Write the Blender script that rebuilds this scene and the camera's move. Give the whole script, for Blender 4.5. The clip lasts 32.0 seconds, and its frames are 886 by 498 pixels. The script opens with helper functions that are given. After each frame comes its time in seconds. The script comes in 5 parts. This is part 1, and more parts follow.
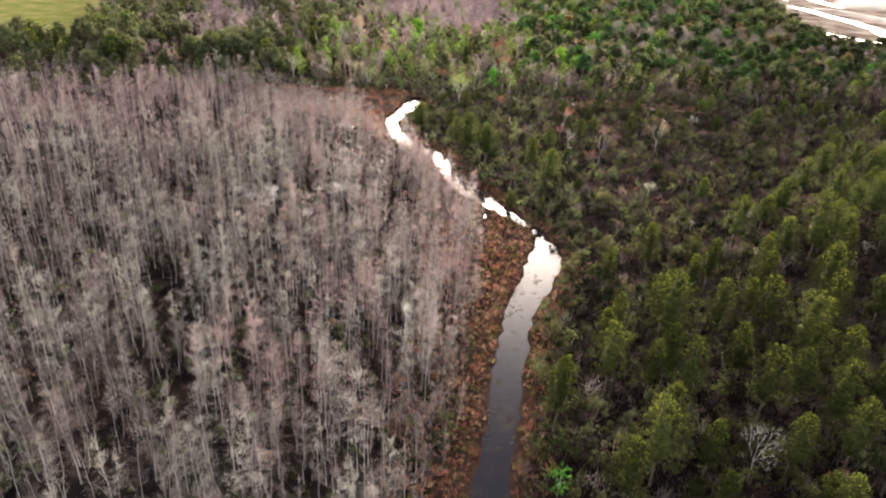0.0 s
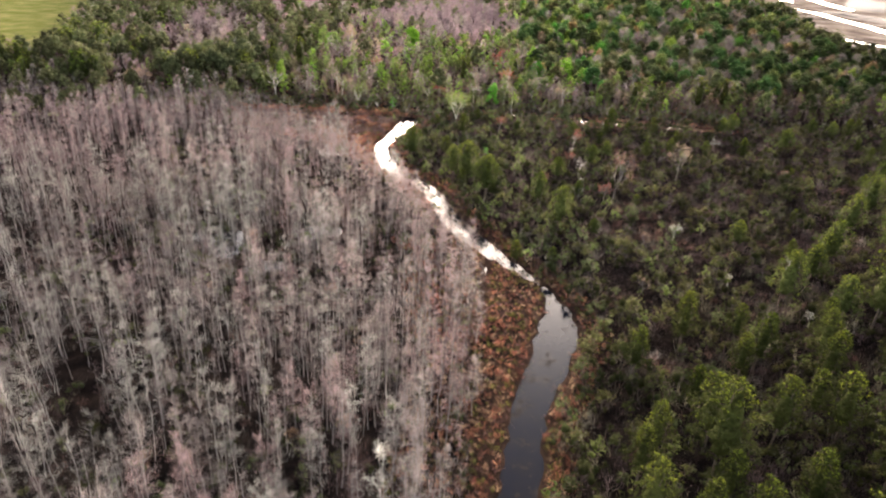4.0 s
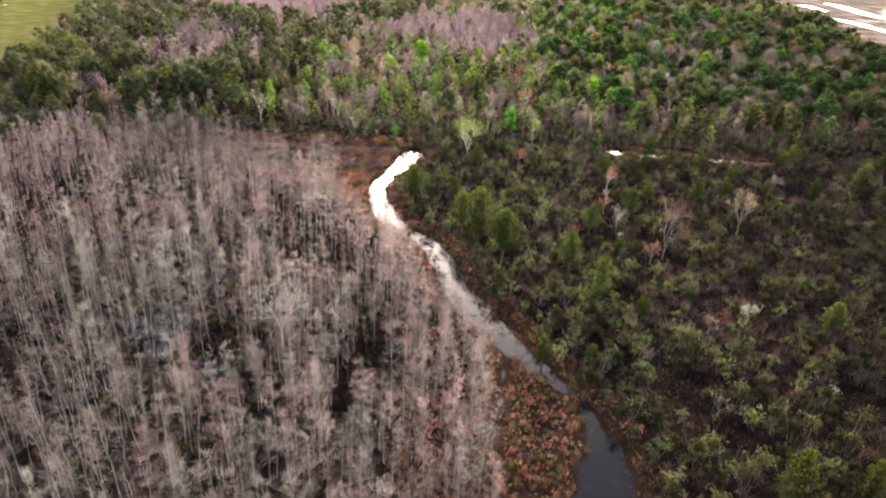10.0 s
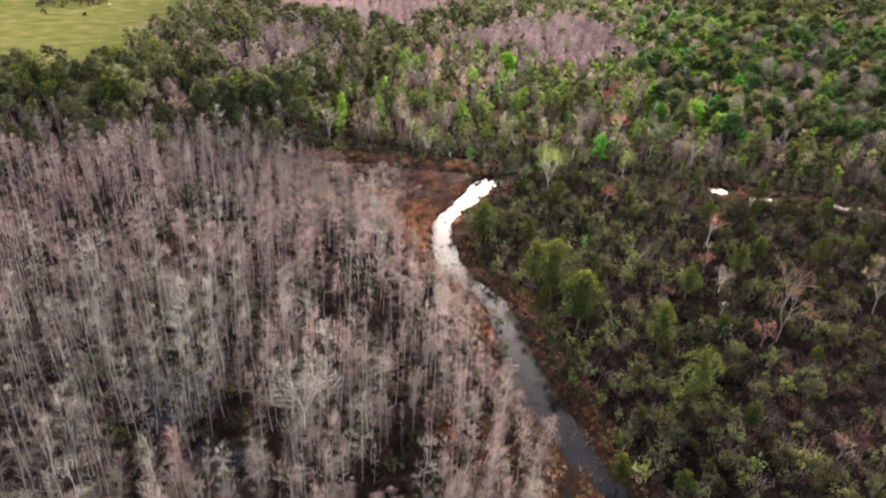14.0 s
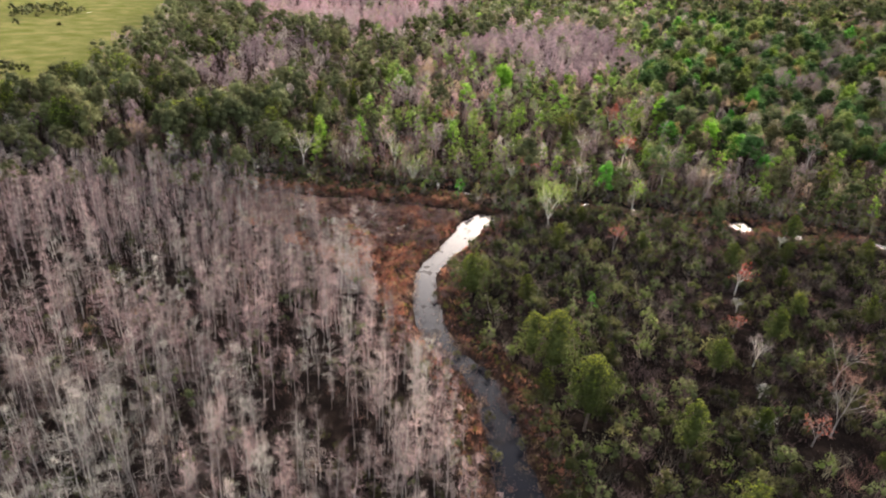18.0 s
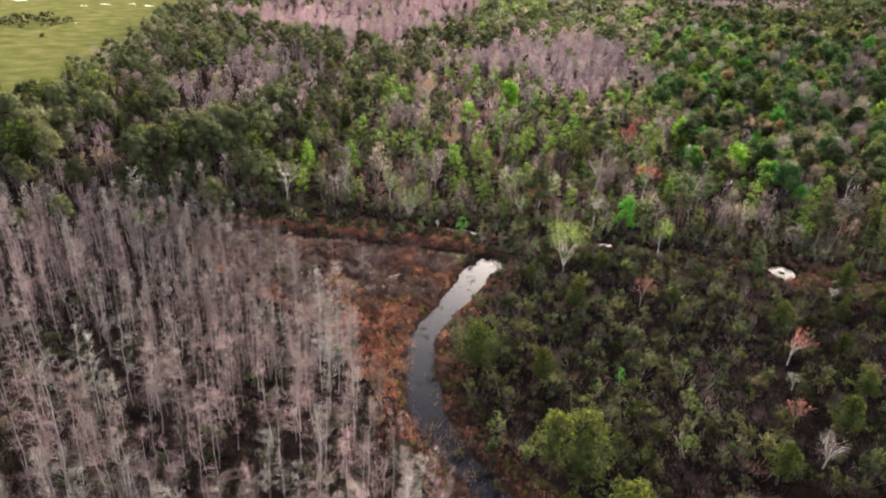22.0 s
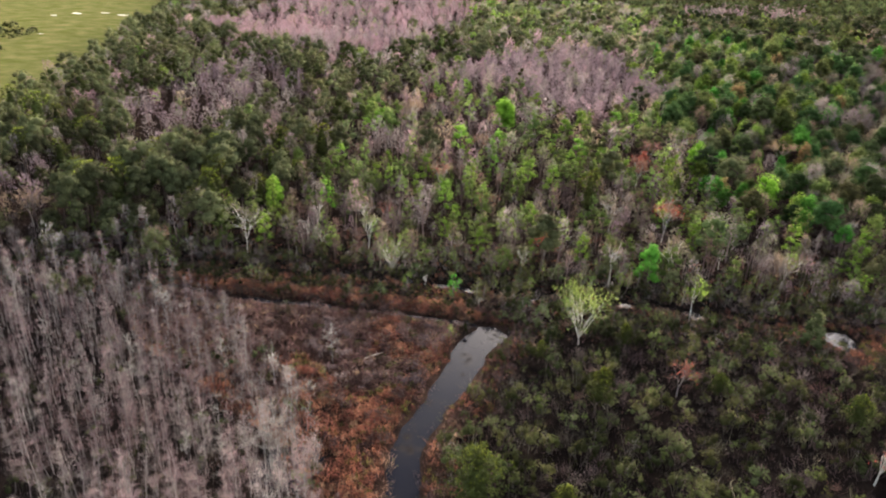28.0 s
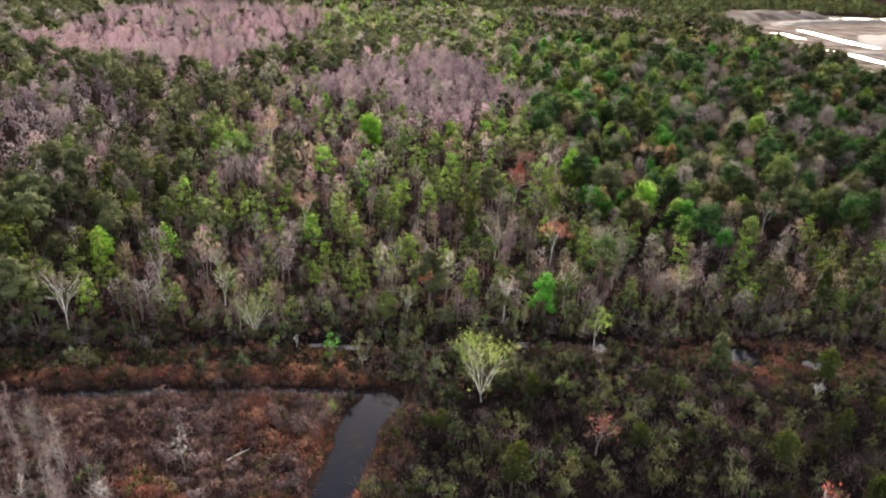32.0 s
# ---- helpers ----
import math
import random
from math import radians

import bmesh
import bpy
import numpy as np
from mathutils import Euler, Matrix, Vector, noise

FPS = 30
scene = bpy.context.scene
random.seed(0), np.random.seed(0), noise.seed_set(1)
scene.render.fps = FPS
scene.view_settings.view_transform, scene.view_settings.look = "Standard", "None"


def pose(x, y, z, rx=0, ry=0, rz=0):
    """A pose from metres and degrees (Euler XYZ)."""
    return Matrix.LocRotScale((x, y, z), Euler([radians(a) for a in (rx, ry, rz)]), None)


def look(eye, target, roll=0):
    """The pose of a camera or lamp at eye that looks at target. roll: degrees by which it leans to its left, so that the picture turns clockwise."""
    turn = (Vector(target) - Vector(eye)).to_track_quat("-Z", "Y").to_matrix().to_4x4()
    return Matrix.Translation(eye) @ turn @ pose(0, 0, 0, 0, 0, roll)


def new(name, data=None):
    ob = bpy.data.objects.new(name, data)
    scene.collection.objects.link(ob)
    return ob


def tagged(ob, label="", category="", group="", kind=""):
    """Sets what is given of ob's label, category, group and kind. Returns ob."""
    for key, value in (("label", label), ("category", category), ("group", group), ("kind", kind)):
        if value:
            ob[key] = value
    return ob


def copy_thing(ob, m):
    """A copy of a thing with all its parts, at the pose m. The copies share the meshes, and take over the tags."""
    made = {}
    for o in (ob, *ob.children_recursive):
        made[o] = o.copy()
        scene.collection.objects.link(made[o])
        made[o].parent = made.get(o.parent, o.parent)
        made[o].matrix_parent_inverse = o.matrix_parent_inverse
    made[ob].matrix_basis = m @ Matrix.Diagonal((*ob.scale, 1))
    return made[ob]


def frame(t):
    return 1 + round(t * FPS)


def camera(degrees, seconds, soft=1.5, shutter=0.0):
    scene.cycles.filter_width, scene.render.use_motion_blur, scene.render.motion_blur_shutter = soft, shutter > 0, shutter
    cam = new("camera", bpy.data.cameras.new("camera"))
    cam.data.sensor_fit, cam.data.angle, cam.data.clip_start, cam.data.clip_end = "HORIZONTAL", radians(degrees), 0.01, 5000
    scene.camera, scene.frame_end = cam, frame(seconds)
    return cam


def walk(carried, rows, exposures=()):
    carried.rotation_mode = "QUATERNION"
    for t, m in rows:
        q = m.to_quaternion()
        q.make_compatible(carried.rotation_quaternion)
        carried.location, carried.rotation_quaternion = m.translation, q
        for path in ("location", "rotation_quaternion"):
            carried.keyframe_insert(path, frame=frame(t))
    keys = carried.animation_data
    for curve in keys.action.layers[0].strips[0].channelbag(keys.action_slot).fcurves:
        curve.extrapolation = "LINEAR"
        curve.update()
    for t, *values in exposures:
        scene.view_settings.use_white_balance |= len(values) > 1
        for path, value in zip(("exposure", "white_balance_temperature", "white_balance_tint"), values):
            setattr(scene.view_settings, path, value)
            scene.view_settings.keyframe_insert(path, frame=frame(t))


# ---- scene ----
cam = camera(68.7, 32.0, soft=2.1)
PATH = [
    (0, (-3.16, -5.863, 62.758), (-3.066, -4.079, 61.859), 3.7),
    (1, (-2.781, 0.985, 62.915), (-2.687, 2.77, 62.018), 3.7),
    (2, (-2.424, 7.792, 63.049), (-2.33, 9.577, 62.151), 3.6),
    (3, (-1.709, 14.113, 63.017), (-1.616, 15.899, 62.122), 3.4),
    (3.5, (-1.357, 17.131, 63.1), (-1.265, 18.917, 62.205), 3.4),
    (5.5, (-0.92, 28.491, 62.414), (-0.82, 30.281, 61.529), 3.3),
    (6, (-0.772, 31.808, 62.144), (-0.67, 33.599, 61.26), 3.3),
    (7, (-0.205, 38.244, 61.619), (-0.098, 40.037, 60.738), 3.3),
    (8, (0.249, 44.195, 61.396), (0.361, 45.988, 60.516), 3.2),
    (9, (1.224, 49.72, 61.02), (1.334, 51.514, 60.143), 3.1),
    (9.5, (1.271, 52.981, 61.03), (1.373, 54.775, 60.152), 3.1),
    (10, (1.455, 55.751, 60.745), (1.504, 57.548, 59.869), 3.1),
    (10.5, (1.926, 58.342, 60.77), (1.92, 60.139, 59.893), 3.1),
    (11, (2.166, 61.108, 60.993), (2.136, 62.904, 60.114), 3.1),
    (12, (2.665, 66.147, 61.416), (2.58, 67.941, 60.536), 3.0),
    (13, (3.228, 71.899, 61.469), (3.069, 73.687, 60.588), 3.2),
    (14, (3.432, 77.173, 61.602), (3.236, 78.957, 60.719), 3.4),
    (16.5, (3.876, 92.029, 61.797), (3.68, 93.816, 60.919), 3.1),
    (17, (3.51, 95.3, 62.068), (3.317, 97.085, 61.187), 3.1),
    (18, (3.438, 100.827, 62.078), (3.242, 102.614, 61.202), 3.1),
    (19, (2.97, 106.556, 62.035), (2.77, 108.346, 61.165), 3.0),
    (20, (2.384, 112.091, 62.04), (2.183, 113.883, 61.174), 3.0),
    (21, (1.766, 117.422, 61.983), (1.563, 119.214, 61.12), 3.0),
    (22, (1.013, 122.297, 61.932), (0.809, 124.091, 61.072), 3.0),
    (23, (0.316, 126.899, 61.945), (0.11, 128.695, 61.089), 3.1),
    (24, (-0.419, 131.682, 61.497), (-0.623, 133.48, 60.645), 3.3),
    (25, (-0.664, 136.166, 61.278), (-0.873, 137.966, 60.43), 3.2),
    (25.5, (-1.061, 138.245, 61.46), (-1.27, 140.045, 60.612), 3.1),
    (27.5, (-1.709, 147.012, 61.311), (-1.91, 148.814, 60.466), 3.0),
    (28, (-2.075, 149.102, 61.177), (-2.254, 150.907, 60.335), 3.0),
    (28.5, (-2.246, 151.477, 61.195), (-2.406, 153.284, 60.353), 3.0),
    (29, (-2.458, 153.623, 61.146), (-2.573, 155.436, 60.309), 3.1),
    (29.5, (-2.522, 155.919, 61.114), (-2.557, 157.737, 60.281), 3.0),
    (30, (-2.721, 158.241, 61.197), (-2.689, 160.061, 60.368), 3.0),
    (31, (-2.92, 162.584, 60.963), (-2.8, 164.405, 60.144), 2.9),
    (32, (-3.187, 167.059, 60.95), (-2.982, 168.875, 60.136), 2.8),
]
walk(cam, [(t, look(eye, target, roll)) for t, eye, target, roll in PATH], [(0, 0.89, 6900, 18), (14, 0.82, 6850, 18), (32, 0.64, 6600, 17)])

# ---- world and sun ----
SUN_UP, SUN_TURN = radians(16), radians(9)
world = bpy.data.worlds.new("world")
scene.world = world
world.use_nodes = True
wn, wl = world.node_tree.nodes, world.node_tree.links
sky = wn.new("ShaderNodeTexSky")
sky.sky_type, sky.sun_disc = "NISHITA", False
sky.sun_elevation, sky.sun_rotation = SUN_UP, SUN_TURN
sky.air_density, sky.dust_density, sky.ozone_density = 1.2, 2.0, 1.0
pale = wn.new("ShaderNodeHueSaturation")
pale.inputs["Saturation"].default_value = 0.56
wl.new(sky.outputs[0], pale.inputs["Color"])
haze = wn.new("ShaderNodeTexCoord")
split = wn.new("ShaderNodeSeparateXYZ")
wl.new(haze.outputs["Generated"], split.inputs[0])
low_sky = wn.new("ShaderNodeMapRange")
low_sky.interpolation_type = "SMOOTHSTEP"
for sock, v in (("From Min", 0.0), ("From Max", 0.8), ("To Min", 3.6), ("To Max", 0.36)):
    low_sky.inputs[sock].default_value = v
wl.new(split.outputs["Z"], low_sky.inputs["Value"])
toward = wn.new("ShaderNodeVectorMath")
toward.operation = "DOT_PRODUCT"
toward.inputs[1].default_value = (math.sin(SUN_TURN), math.cos(SUN_TURN), 0.35)
wl.new(haze.outputs["Generated"], toward.inputs[0])
glow = wn.new("ShaderNodeMapRange")
glow.interpolation_type = "SMOOTHSTEP"
for sock, v in (("From Min", -0.7), ("From Max", 0.95), ("To Min", 0.66), ("To Max", 1.3)):
    glow.inputs[sock].default_value = v
wl.new(toward.outputs["Value"], glow.inputs["Value"])
both_ways = wn.new("ShaderNodeMath")
both_ways.operation = "MULTIPLY"
wl.new(low_sky.outputs[0], both_ways.inputs[0])
wl.new(glow.outputs[0], both_ways.inputs[1])
bright = wn.new("ShaderNodeVectorMath")
bright.operation = "SCALE"
wl.new(pale.outputs[0], bright.inputs[0])
wl.new(both_ways.outputs[0], bright.inputs["Scale"])
wl.new(bright.outputs[0], wn["Background"].inputs["Color"])
wn["Background"].inputs["Strength"].default_value = 0.239
sun = new("sun", bpy.data.lights.new("sun", "SUN"))
sun.data.energy, sun.data.angle, sun.data.color = 1.3, radians(15), (1.0, 0.90, 0.80)
sun.matrix_world = look((0, 0, 200), (-200 * math.sin(SUN_TURN) * math.cos(SUN_UP), -200 * math.cos(SUN_TURN) * math.cos(SUN_UP), 200 - 200 * math.sin(SUN_UP)))

# ---- materials ----


def material(name, rough=0.8, metal=0.0):
    m = bpy.data.materials.new(name)
    m.use_nodes = True
    b = m.node_tree.nodes["Principled BSDF"]
    b.inputs["Roughness"].default_value = rough
    b.inputs["Metallic"].default_value = metal
    return m, m.node_tree.nodes, m.node_tree.links, b


def noise_node(n, l, coord, scale, detail=3.0):
    t = n.new("ShaderNodeTexNoise")
    t.inputs["Scale"].default_value = scale
    t.inputs["Detail"].default_value = detail
    l.new(coord, t.inputs["Vector"])
    return t


def ramp_node(n, l, fac, stops):
    r = n.new("ShaderNodeValToRGB")
    els = r.color_ramp.elements
    for i, (p, c) in enumerate(stops):
        e = els[i] if i < 2 else els.new(p)
        e.position, e.color = p, (*c, 1)
    l.new(fac, r.inputs["Fac"])
    return r


def mix_node(n, l, fac, a, b, mode="MIX"):
    x = n.new("ShaderNodeMix")
    x.data_type, x.blend_type = "RGBA", mode
    for sock, v in ((x.inputs["Factor"], fac), (x.inputs["A"], a), (x.inputs["B"], b)):
        if isinstance(v, float):
            sock.default_value = v
        elif isinstance(v, tuple):
            sock.default_value = (*v, 1)
        else:
            l.new(v, sock)
    return x.outputs["Result"]


def plant(name, dark, light, patch=0.12, leafy=0.35, rough=0.85):
    """Leaves, needles, twigs: two tones in patches as wide as a tree, each piece a little different."""
    m, n, l, b = material(name, rough)
    geo = n.new("ShaderNodeNewGeometry")
    big = noise_node(n, l, geo.outputs["Position"], patch, 2.0)
    tone = ramp_node(n, l, big.outputs["Fac"], [(0.36, dark), (0.64, light)])
    vary = n.new("ShaderNodeMapRange")
    vary.inputs["To Min"].default_value, vary.inputs["To Max"].default_value = 0.8, 1.17
    l.new(geo.outputs["Random Per Island"], vary.inputs["Value"])
    info = n.new("ShaderNodeObjectInfo")
    whole = n.new("ShaderNodeMapRange")
    whole.inputs["To Min"].default_value, whole.inputs["To Max"].default_value = 0.8, 1.2
    l.new(info.outputs["Random"], whole.inputs["Value"])
    # Each plant's own tone, plus any brightness painted in by place.
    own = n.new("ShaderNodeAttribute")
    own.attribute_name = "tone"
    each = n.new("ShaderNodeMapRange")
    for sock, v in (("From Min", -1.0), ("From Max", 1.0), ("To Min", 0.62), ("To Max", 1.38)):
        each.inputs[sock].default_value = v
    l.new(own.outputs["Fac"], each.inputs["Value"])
    both = n.new("ShaderNodeMath")
    both.operation = "MULTIPLY"
    l.new(vary.outputs[0], both.inputs[0])
    l.new(whole.outputs[0], both.inputs[1])
    three = n.new("ShaderNodeMath")
    three.operation = "MULTIPLY"
    l.new(both.outputs[0], three.inputs[0])
    l.new(each.outputs[0], three.inputs[1])
    tuft_noise = noise_node(n, l, geo.outputs["Position"], 2.2, 4.0)
    clump = n.new("ShaderNodeMapRange")
    for sock, v in (("From Min", 0.3), ("From Max", 0.7), ("To Min", 0.62), ("To Max", 1.4)):
        clump.inputs[sock].default_value = v
    l.new(tuft_noise.outputs["Fac"], clump.inputs["Value"])
    both = n.new("ShaderNodeMath")
    both.operation = "MULTIPLY"
    l.new(three.outputs[0], both.inputs[0])
    l.new(clump.outputs[0], both.inputs[1])
    rough_skin = n.new("ShaderNodeBump")
    rough_skin.inputs["Distance"].default_value = 0.35
    l.new(tuft_noise.outputs["Fac"], rough_skin.inputs["Height"])
    l.new(rough_skin.outputs[0], b.inputs["Normal"])
    hue = n.new("ShaderNodeMath")
    hue.operation = "MULTIPLY_ADD"
    hue.inputs[1].default_value, hue.inputs[2].default_value = 0.014, 0.5
    l.new(own.outputs["Fac"], hue.inputs[0])
    hsv = n.new("ShaderNodeHueSaturation")
    l.new(hue.outputs[0], hsv.inputs["Hue"])
    l.new(tone.outputs["Color"], hsv.inputs["Color"])
    l.new(both.outputs[0], hsv.inputs["Value"])
    l.new(hsv.outputs["Color"], b.inputs["Base Color"])
    b.inputs["Specular IOR Level"].default_value = 0.03
    if leafy:
        thin = n.new("ShaderNodeBsdfTranslucent")
        l.new(hsv.outputs["Color"], thin.inputs["Color"])
        mixed = n.new("ShaderNodeMixShader")
        mixed.inputs["Fac"].default_value = leafy
        l.new(b.outputs[0], mixed.inputs[1])
        l.new(thin.outputs[0], mixed.inputs[2])
        l.new(mixed.outputs[0], n["Material Output"].inputs["Surface"])
    return m


def bark(name, dark, light):
    m, n, l, b = material(name, 0.9)
    geo = n.new("ShaderNodeNewGeometry")
    fine = noise_node(n, l, geo.outputs["Position"], 5.0, 4.0)
    tone = ramp_node(n, l, fine.outputs["Fac"], [(0.35, dark), (0.65, light)])
    l.new(tone.outputs["Color"], b.inputs["Base Color"])
    bump = n.new("ShaderNodeBump")
    bump.inputs["Distance"].default_value = 0.04
    l.new(fine.outputs["Fac"], bump.inputs["Height"])
    l.new(bump.outputs[0], b.inputs["Normal"])
    return m


MAT = {
    "bark_grey": bark("bark_grey", (0.15, 0.13, 0.12), (0.31, 0.275, 0.255)),
    "bark_pine": bark("bark_pine", (0.06, 0.043, 0.034), (0.15, 0.108, 0.085)),
    "bark_cypress": bark("bark_cypress", (0.15, 0.136, 0.13), (0.33, 0.305, 0.29)),
    "bark_white": bark("bark_white", (0.45, 0.42, 0.37), (0.68, 0.65, 0.58)),
    "twig_cypress": plant("twig_cypress", (0.205, 0.173, 0.168), (0.35, 0.304, 0.292), 0.06),
    "twig_pink": plant("twig_pink", (0.285, 0.2, 0.202), (0.40, 0.293, 0.293), 0.04),
    "twig_lichen": plant("twig_lichen", (0.29, 0.285, 0.265), (0.43, 0.425, 0.395), 0.1),
    "twig_rose": plant("twig_rose", (0.285, 0.185, 0.212), (0.385, 0.255, 0.288), 0.02),
    "twig_mauve": plant("twig_mauve", (0.205, 0.152, 0.17), (0.30, 0.228, 0.25), 0.02),
    "twig_umber": plant("twig_umber", (0.125, 0.086, 0.084), (0.24, 0.176, 0.17), 0.1, 0.12),
    "twig_dim": plant("twig_dim", (0.085, 0.075, 0.06), (0.19, 0.17, 0.145), 0.1, 0.12),
    "twig_sage": plant("twig_sage", (0.17, 0.16, 0.11), (0.28, 0.26, 0.185), 0.1),
    "leaf_lime": plant("leaf_lime", (0.14, 0.2, 0.05), (0.225, 0.285, 0.085), 0.1, 0.5),
    "leaf_emerald": plant("leaf_emerald", (0.07, 0.22, 0.034), (0.115, 0.31, 0.052), 0.1, 0.6),
    "leaf_moss": plant("leaf_moss", (0.082, 0.106, 0.046), (0.16, 0.178, 0.083), 0.12, 0.5),
    "leaf_coral": plant("leaf_coral", (0.24, 0.07, 0.05), (0.34, 0.12, 0.085), 0.2, 0.42),
    "reed_plum": plant("reed_plum", (0.10, 0.06, 0.054), (0.215, 0.133, 0.12), 0.25, 0.5),
    "twig_grey": plant("twig_grey", (0.178, 0.15, 0.143), (0.31, 0.265, 0.253), 0.1),
    "twig_tan": plant("twig_tan", (0.24, 0.175, 0.125), (0.36, 0.27, 0.20), 0.1),
    "twig_rust": plant("twig_rust", (0.18, 0.108, 0.09), (0.27, 0.165, 0.138), 0.1),
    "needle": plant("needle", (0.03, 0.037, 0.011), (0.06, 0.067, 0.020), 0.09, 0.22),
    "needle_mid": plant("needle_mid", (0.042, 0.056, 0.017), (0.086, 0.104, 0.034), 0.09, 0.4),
    "needle_lit_tip": plant("needle_lit_tip", (0.105, 0.14, 0.018), (0.23, 0.26, 0.034), 0.09, 0.32),
    "needle_dark": plant("needle_dark", (0.078, 0.087, 0.043), (0.15, 0.157, 0.076), 0.05, 0.5),
    "needle_blue": plant("needle_blue", (0.042, 0.061, 0.025), (0.09, 0.118, 0.047), 0.05, 0.5),
    "leaf_bright": plant("leaf_bright", (0.135, 0.225, 0.038), (0.235, 0.335, 0.066), 0.08, 0.6),
    "leaf_green": plant("leaf_green", (0.1, 0.142, 0.044), (0.192, 0.235, 0.078), 0.08, 0.62),
    "leaf_olive": plant("leaf_olive", (0.072, 0.078, 0.032), (0.16, 0.158, 0.066), 0.12, 0.5),
    "leaf_dark": plant("leaf_dark", (0.036, 0.044, 0.018), (0.08, 0.086, 0.033), 0.12, 0.56),
    "leaf_forest": plant("leaf_forest", (0.052, 0.105, 0.034), (0.098, 0.175, 0.056), 0.06, 0.55),
    "leaf_vivid": plant("leaf_vivid", (0.17, 0.36, 0.035), (0.25, 0.46, 0.06), 0.2, 0.6),
    "leaf_amber": plant("leaf_amber", (0.24, 0.165, 0.075), (0.35, 0.245, 0.115), 0.2, 0.5),
    "leaf_red": plant("leaf_red", (0.30, 0.04, 0.035), (0.42, 0.08, 0.06), 0.2, 0.42),
    "reed_rust": plant("reed_rust", (0.175, 0.077, 0.055), (0.39, 0.172, 0.116), 0.25, 0.5),
    "reed_tan": plant("reed_tan", (0.19, 0.125, 0.085), (0.34, 0.23, 0.16), 0.3, 0.5),
    "reed_green": plant("reed_green", (0.10, 0.12, 0.03), (0.19, 0.17, 0.05), 0.2),
}


def ground_material():
    m, n, l, b = material("ground_soil", 0.95)
    b.inputs["Specular IOR Level"].default_value = 0.0
    geo = n.new("ShaderNodeNewGeometry")
    pos = geo.outputs["Position"]
    big, mid, fine = noise_node(n, l, pos, 0.035, 4.0), noise_node(n, l, pos, 0.35, 4.0), noise_node(n, l, pos, 3.0, 5.0)
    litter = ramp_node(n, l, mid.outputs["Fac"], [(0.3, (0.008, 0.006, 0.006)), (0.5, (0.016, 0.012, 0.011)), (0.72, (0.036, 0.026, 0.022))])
    zone = n.new("ShaderNodeAttribute")
    zone.attribute_name = "zone"
    parts = n.new("ShaderNodeSeparateColor")
    l.new(zone.outputs["Color"], parts.inputs[0])
    patchy = noise_node(n, l, pos, 0.09, 6.0)
    grass = ramp_node(n, l, patchy.outputs["Fac"], [(0.3, (0.11, 0.135, 0.03)), (0.5, (0.165, 0.17, 0.056)), (0.72, (0.25, 0.22, 0.095))])
    sand = ramp_node(n, l, big.outputs["Fac"], [(0.35, (0.11, 0.083, 0.07)), (0.5, (0.22, 0.178, 0.15)), (0.68, (0.38, 0.33, 0.285))])
    marsh = ramp_node(n, l, mid.outputs["Fac"], [(0.3, (0.02, 0.014, 0.012)), (0.7, (0.066, 0.04, 0.03))])
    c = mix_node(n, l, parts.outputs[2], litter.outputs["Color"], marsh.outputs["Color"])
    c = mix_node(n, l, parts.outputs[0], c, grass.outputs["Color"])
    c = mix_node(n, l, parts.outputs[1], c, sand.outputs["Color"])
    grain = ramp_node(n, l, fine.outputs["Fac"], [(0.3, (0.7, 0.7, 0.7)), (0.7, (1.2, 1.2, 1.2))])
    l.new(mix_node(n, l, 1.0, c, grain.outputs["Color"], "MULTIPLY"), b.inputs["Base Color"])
    bump = n.new("ShaderNodeBump")
    bump.inputs["Distance"].default_value = 0.25
    l.new(fine.outputs["Fac"], bump.inputs["Height"])
    l.new(bump.outputs[0], b.inputs["Normal"])
    return m


def water_material():
    m, n, l, b = material("swamp_water", 0.06)
    geo = n.new("ShaderNodeNewGeometry")
    pos = geo.outputs["Position"]
    weed = noise_node(n, l, pos, 0.22, 5.0)
    # The slight blue of the dark stops is sky reflection painted into the base.
    tone = ramp_node(n, l, weed.outputs["Fac"], [(0.42, (0.010, 0.011, 0.018)), (0.58, (0.013, 0.013, 0.018)), (0.72, (0.035, 0.028, 0.024))])
    l.new(tone.outputs["Color"], b.inputs["Base Color"])
    film = n.new("ShaderNodeMapRange")
    film.inputs["To Min"].default_value, film.inputs["To Max"].default_value = 0.03, 0.16
    l.new(weed.outputs["Fac"], film.inputs["Value"])
    l.new(film.outputs[0], b.inputs["Roughness"])
    b.inputs["IOR"].default_value = 1.33
    scum = noise_node(n, l, pos, 0.9, 6.0)
    patch = n.new("ShaderNodeMath")
    patch.operation = "MULTIPLY"
    l.new(scum.outputs["Fac"], patch.inputs[0])
    l.new(weed.outputs["Fac"], patch.inputs[1])
    cover = ramp_node(n, l, patch.outputs[0], [(0.31, (0, 0, 0)), (0.37, (1, 1, 1))])
    l.new(mix_node(n, l, cover.outputs["Color"], tone.outputs["Color"], (0.028, 0.024, 0.023)), b.inputs["Base Color"])
    gloss = n.new("ShaderNodeMapRange")
    gloss.inputs["To Min"].default_value, gloss.inputs["To Max"].default_value = 0.38, 0.08
    l.new(cover.outputs["Color"], gloss.inputs["Value"])
    l.new(gloss.outputs[0], b.inputs["Specular IOR Level"])
    ripple = noise_node(n, l, pos, 1.3, 3.0)
    bump = n.new("ShaderNodeBump")
    bump.inputs["Strength"].default_value, bump.inputs["Distance"].default_value = 0.1, 0.01
    l.new(ripple.outputs["Fac"], bump.inputs["Height"])
    l.new(bump.outputs[0], b.inputs["Normal"])
    return m


GROUND, WATER = ground_material(), water_material()

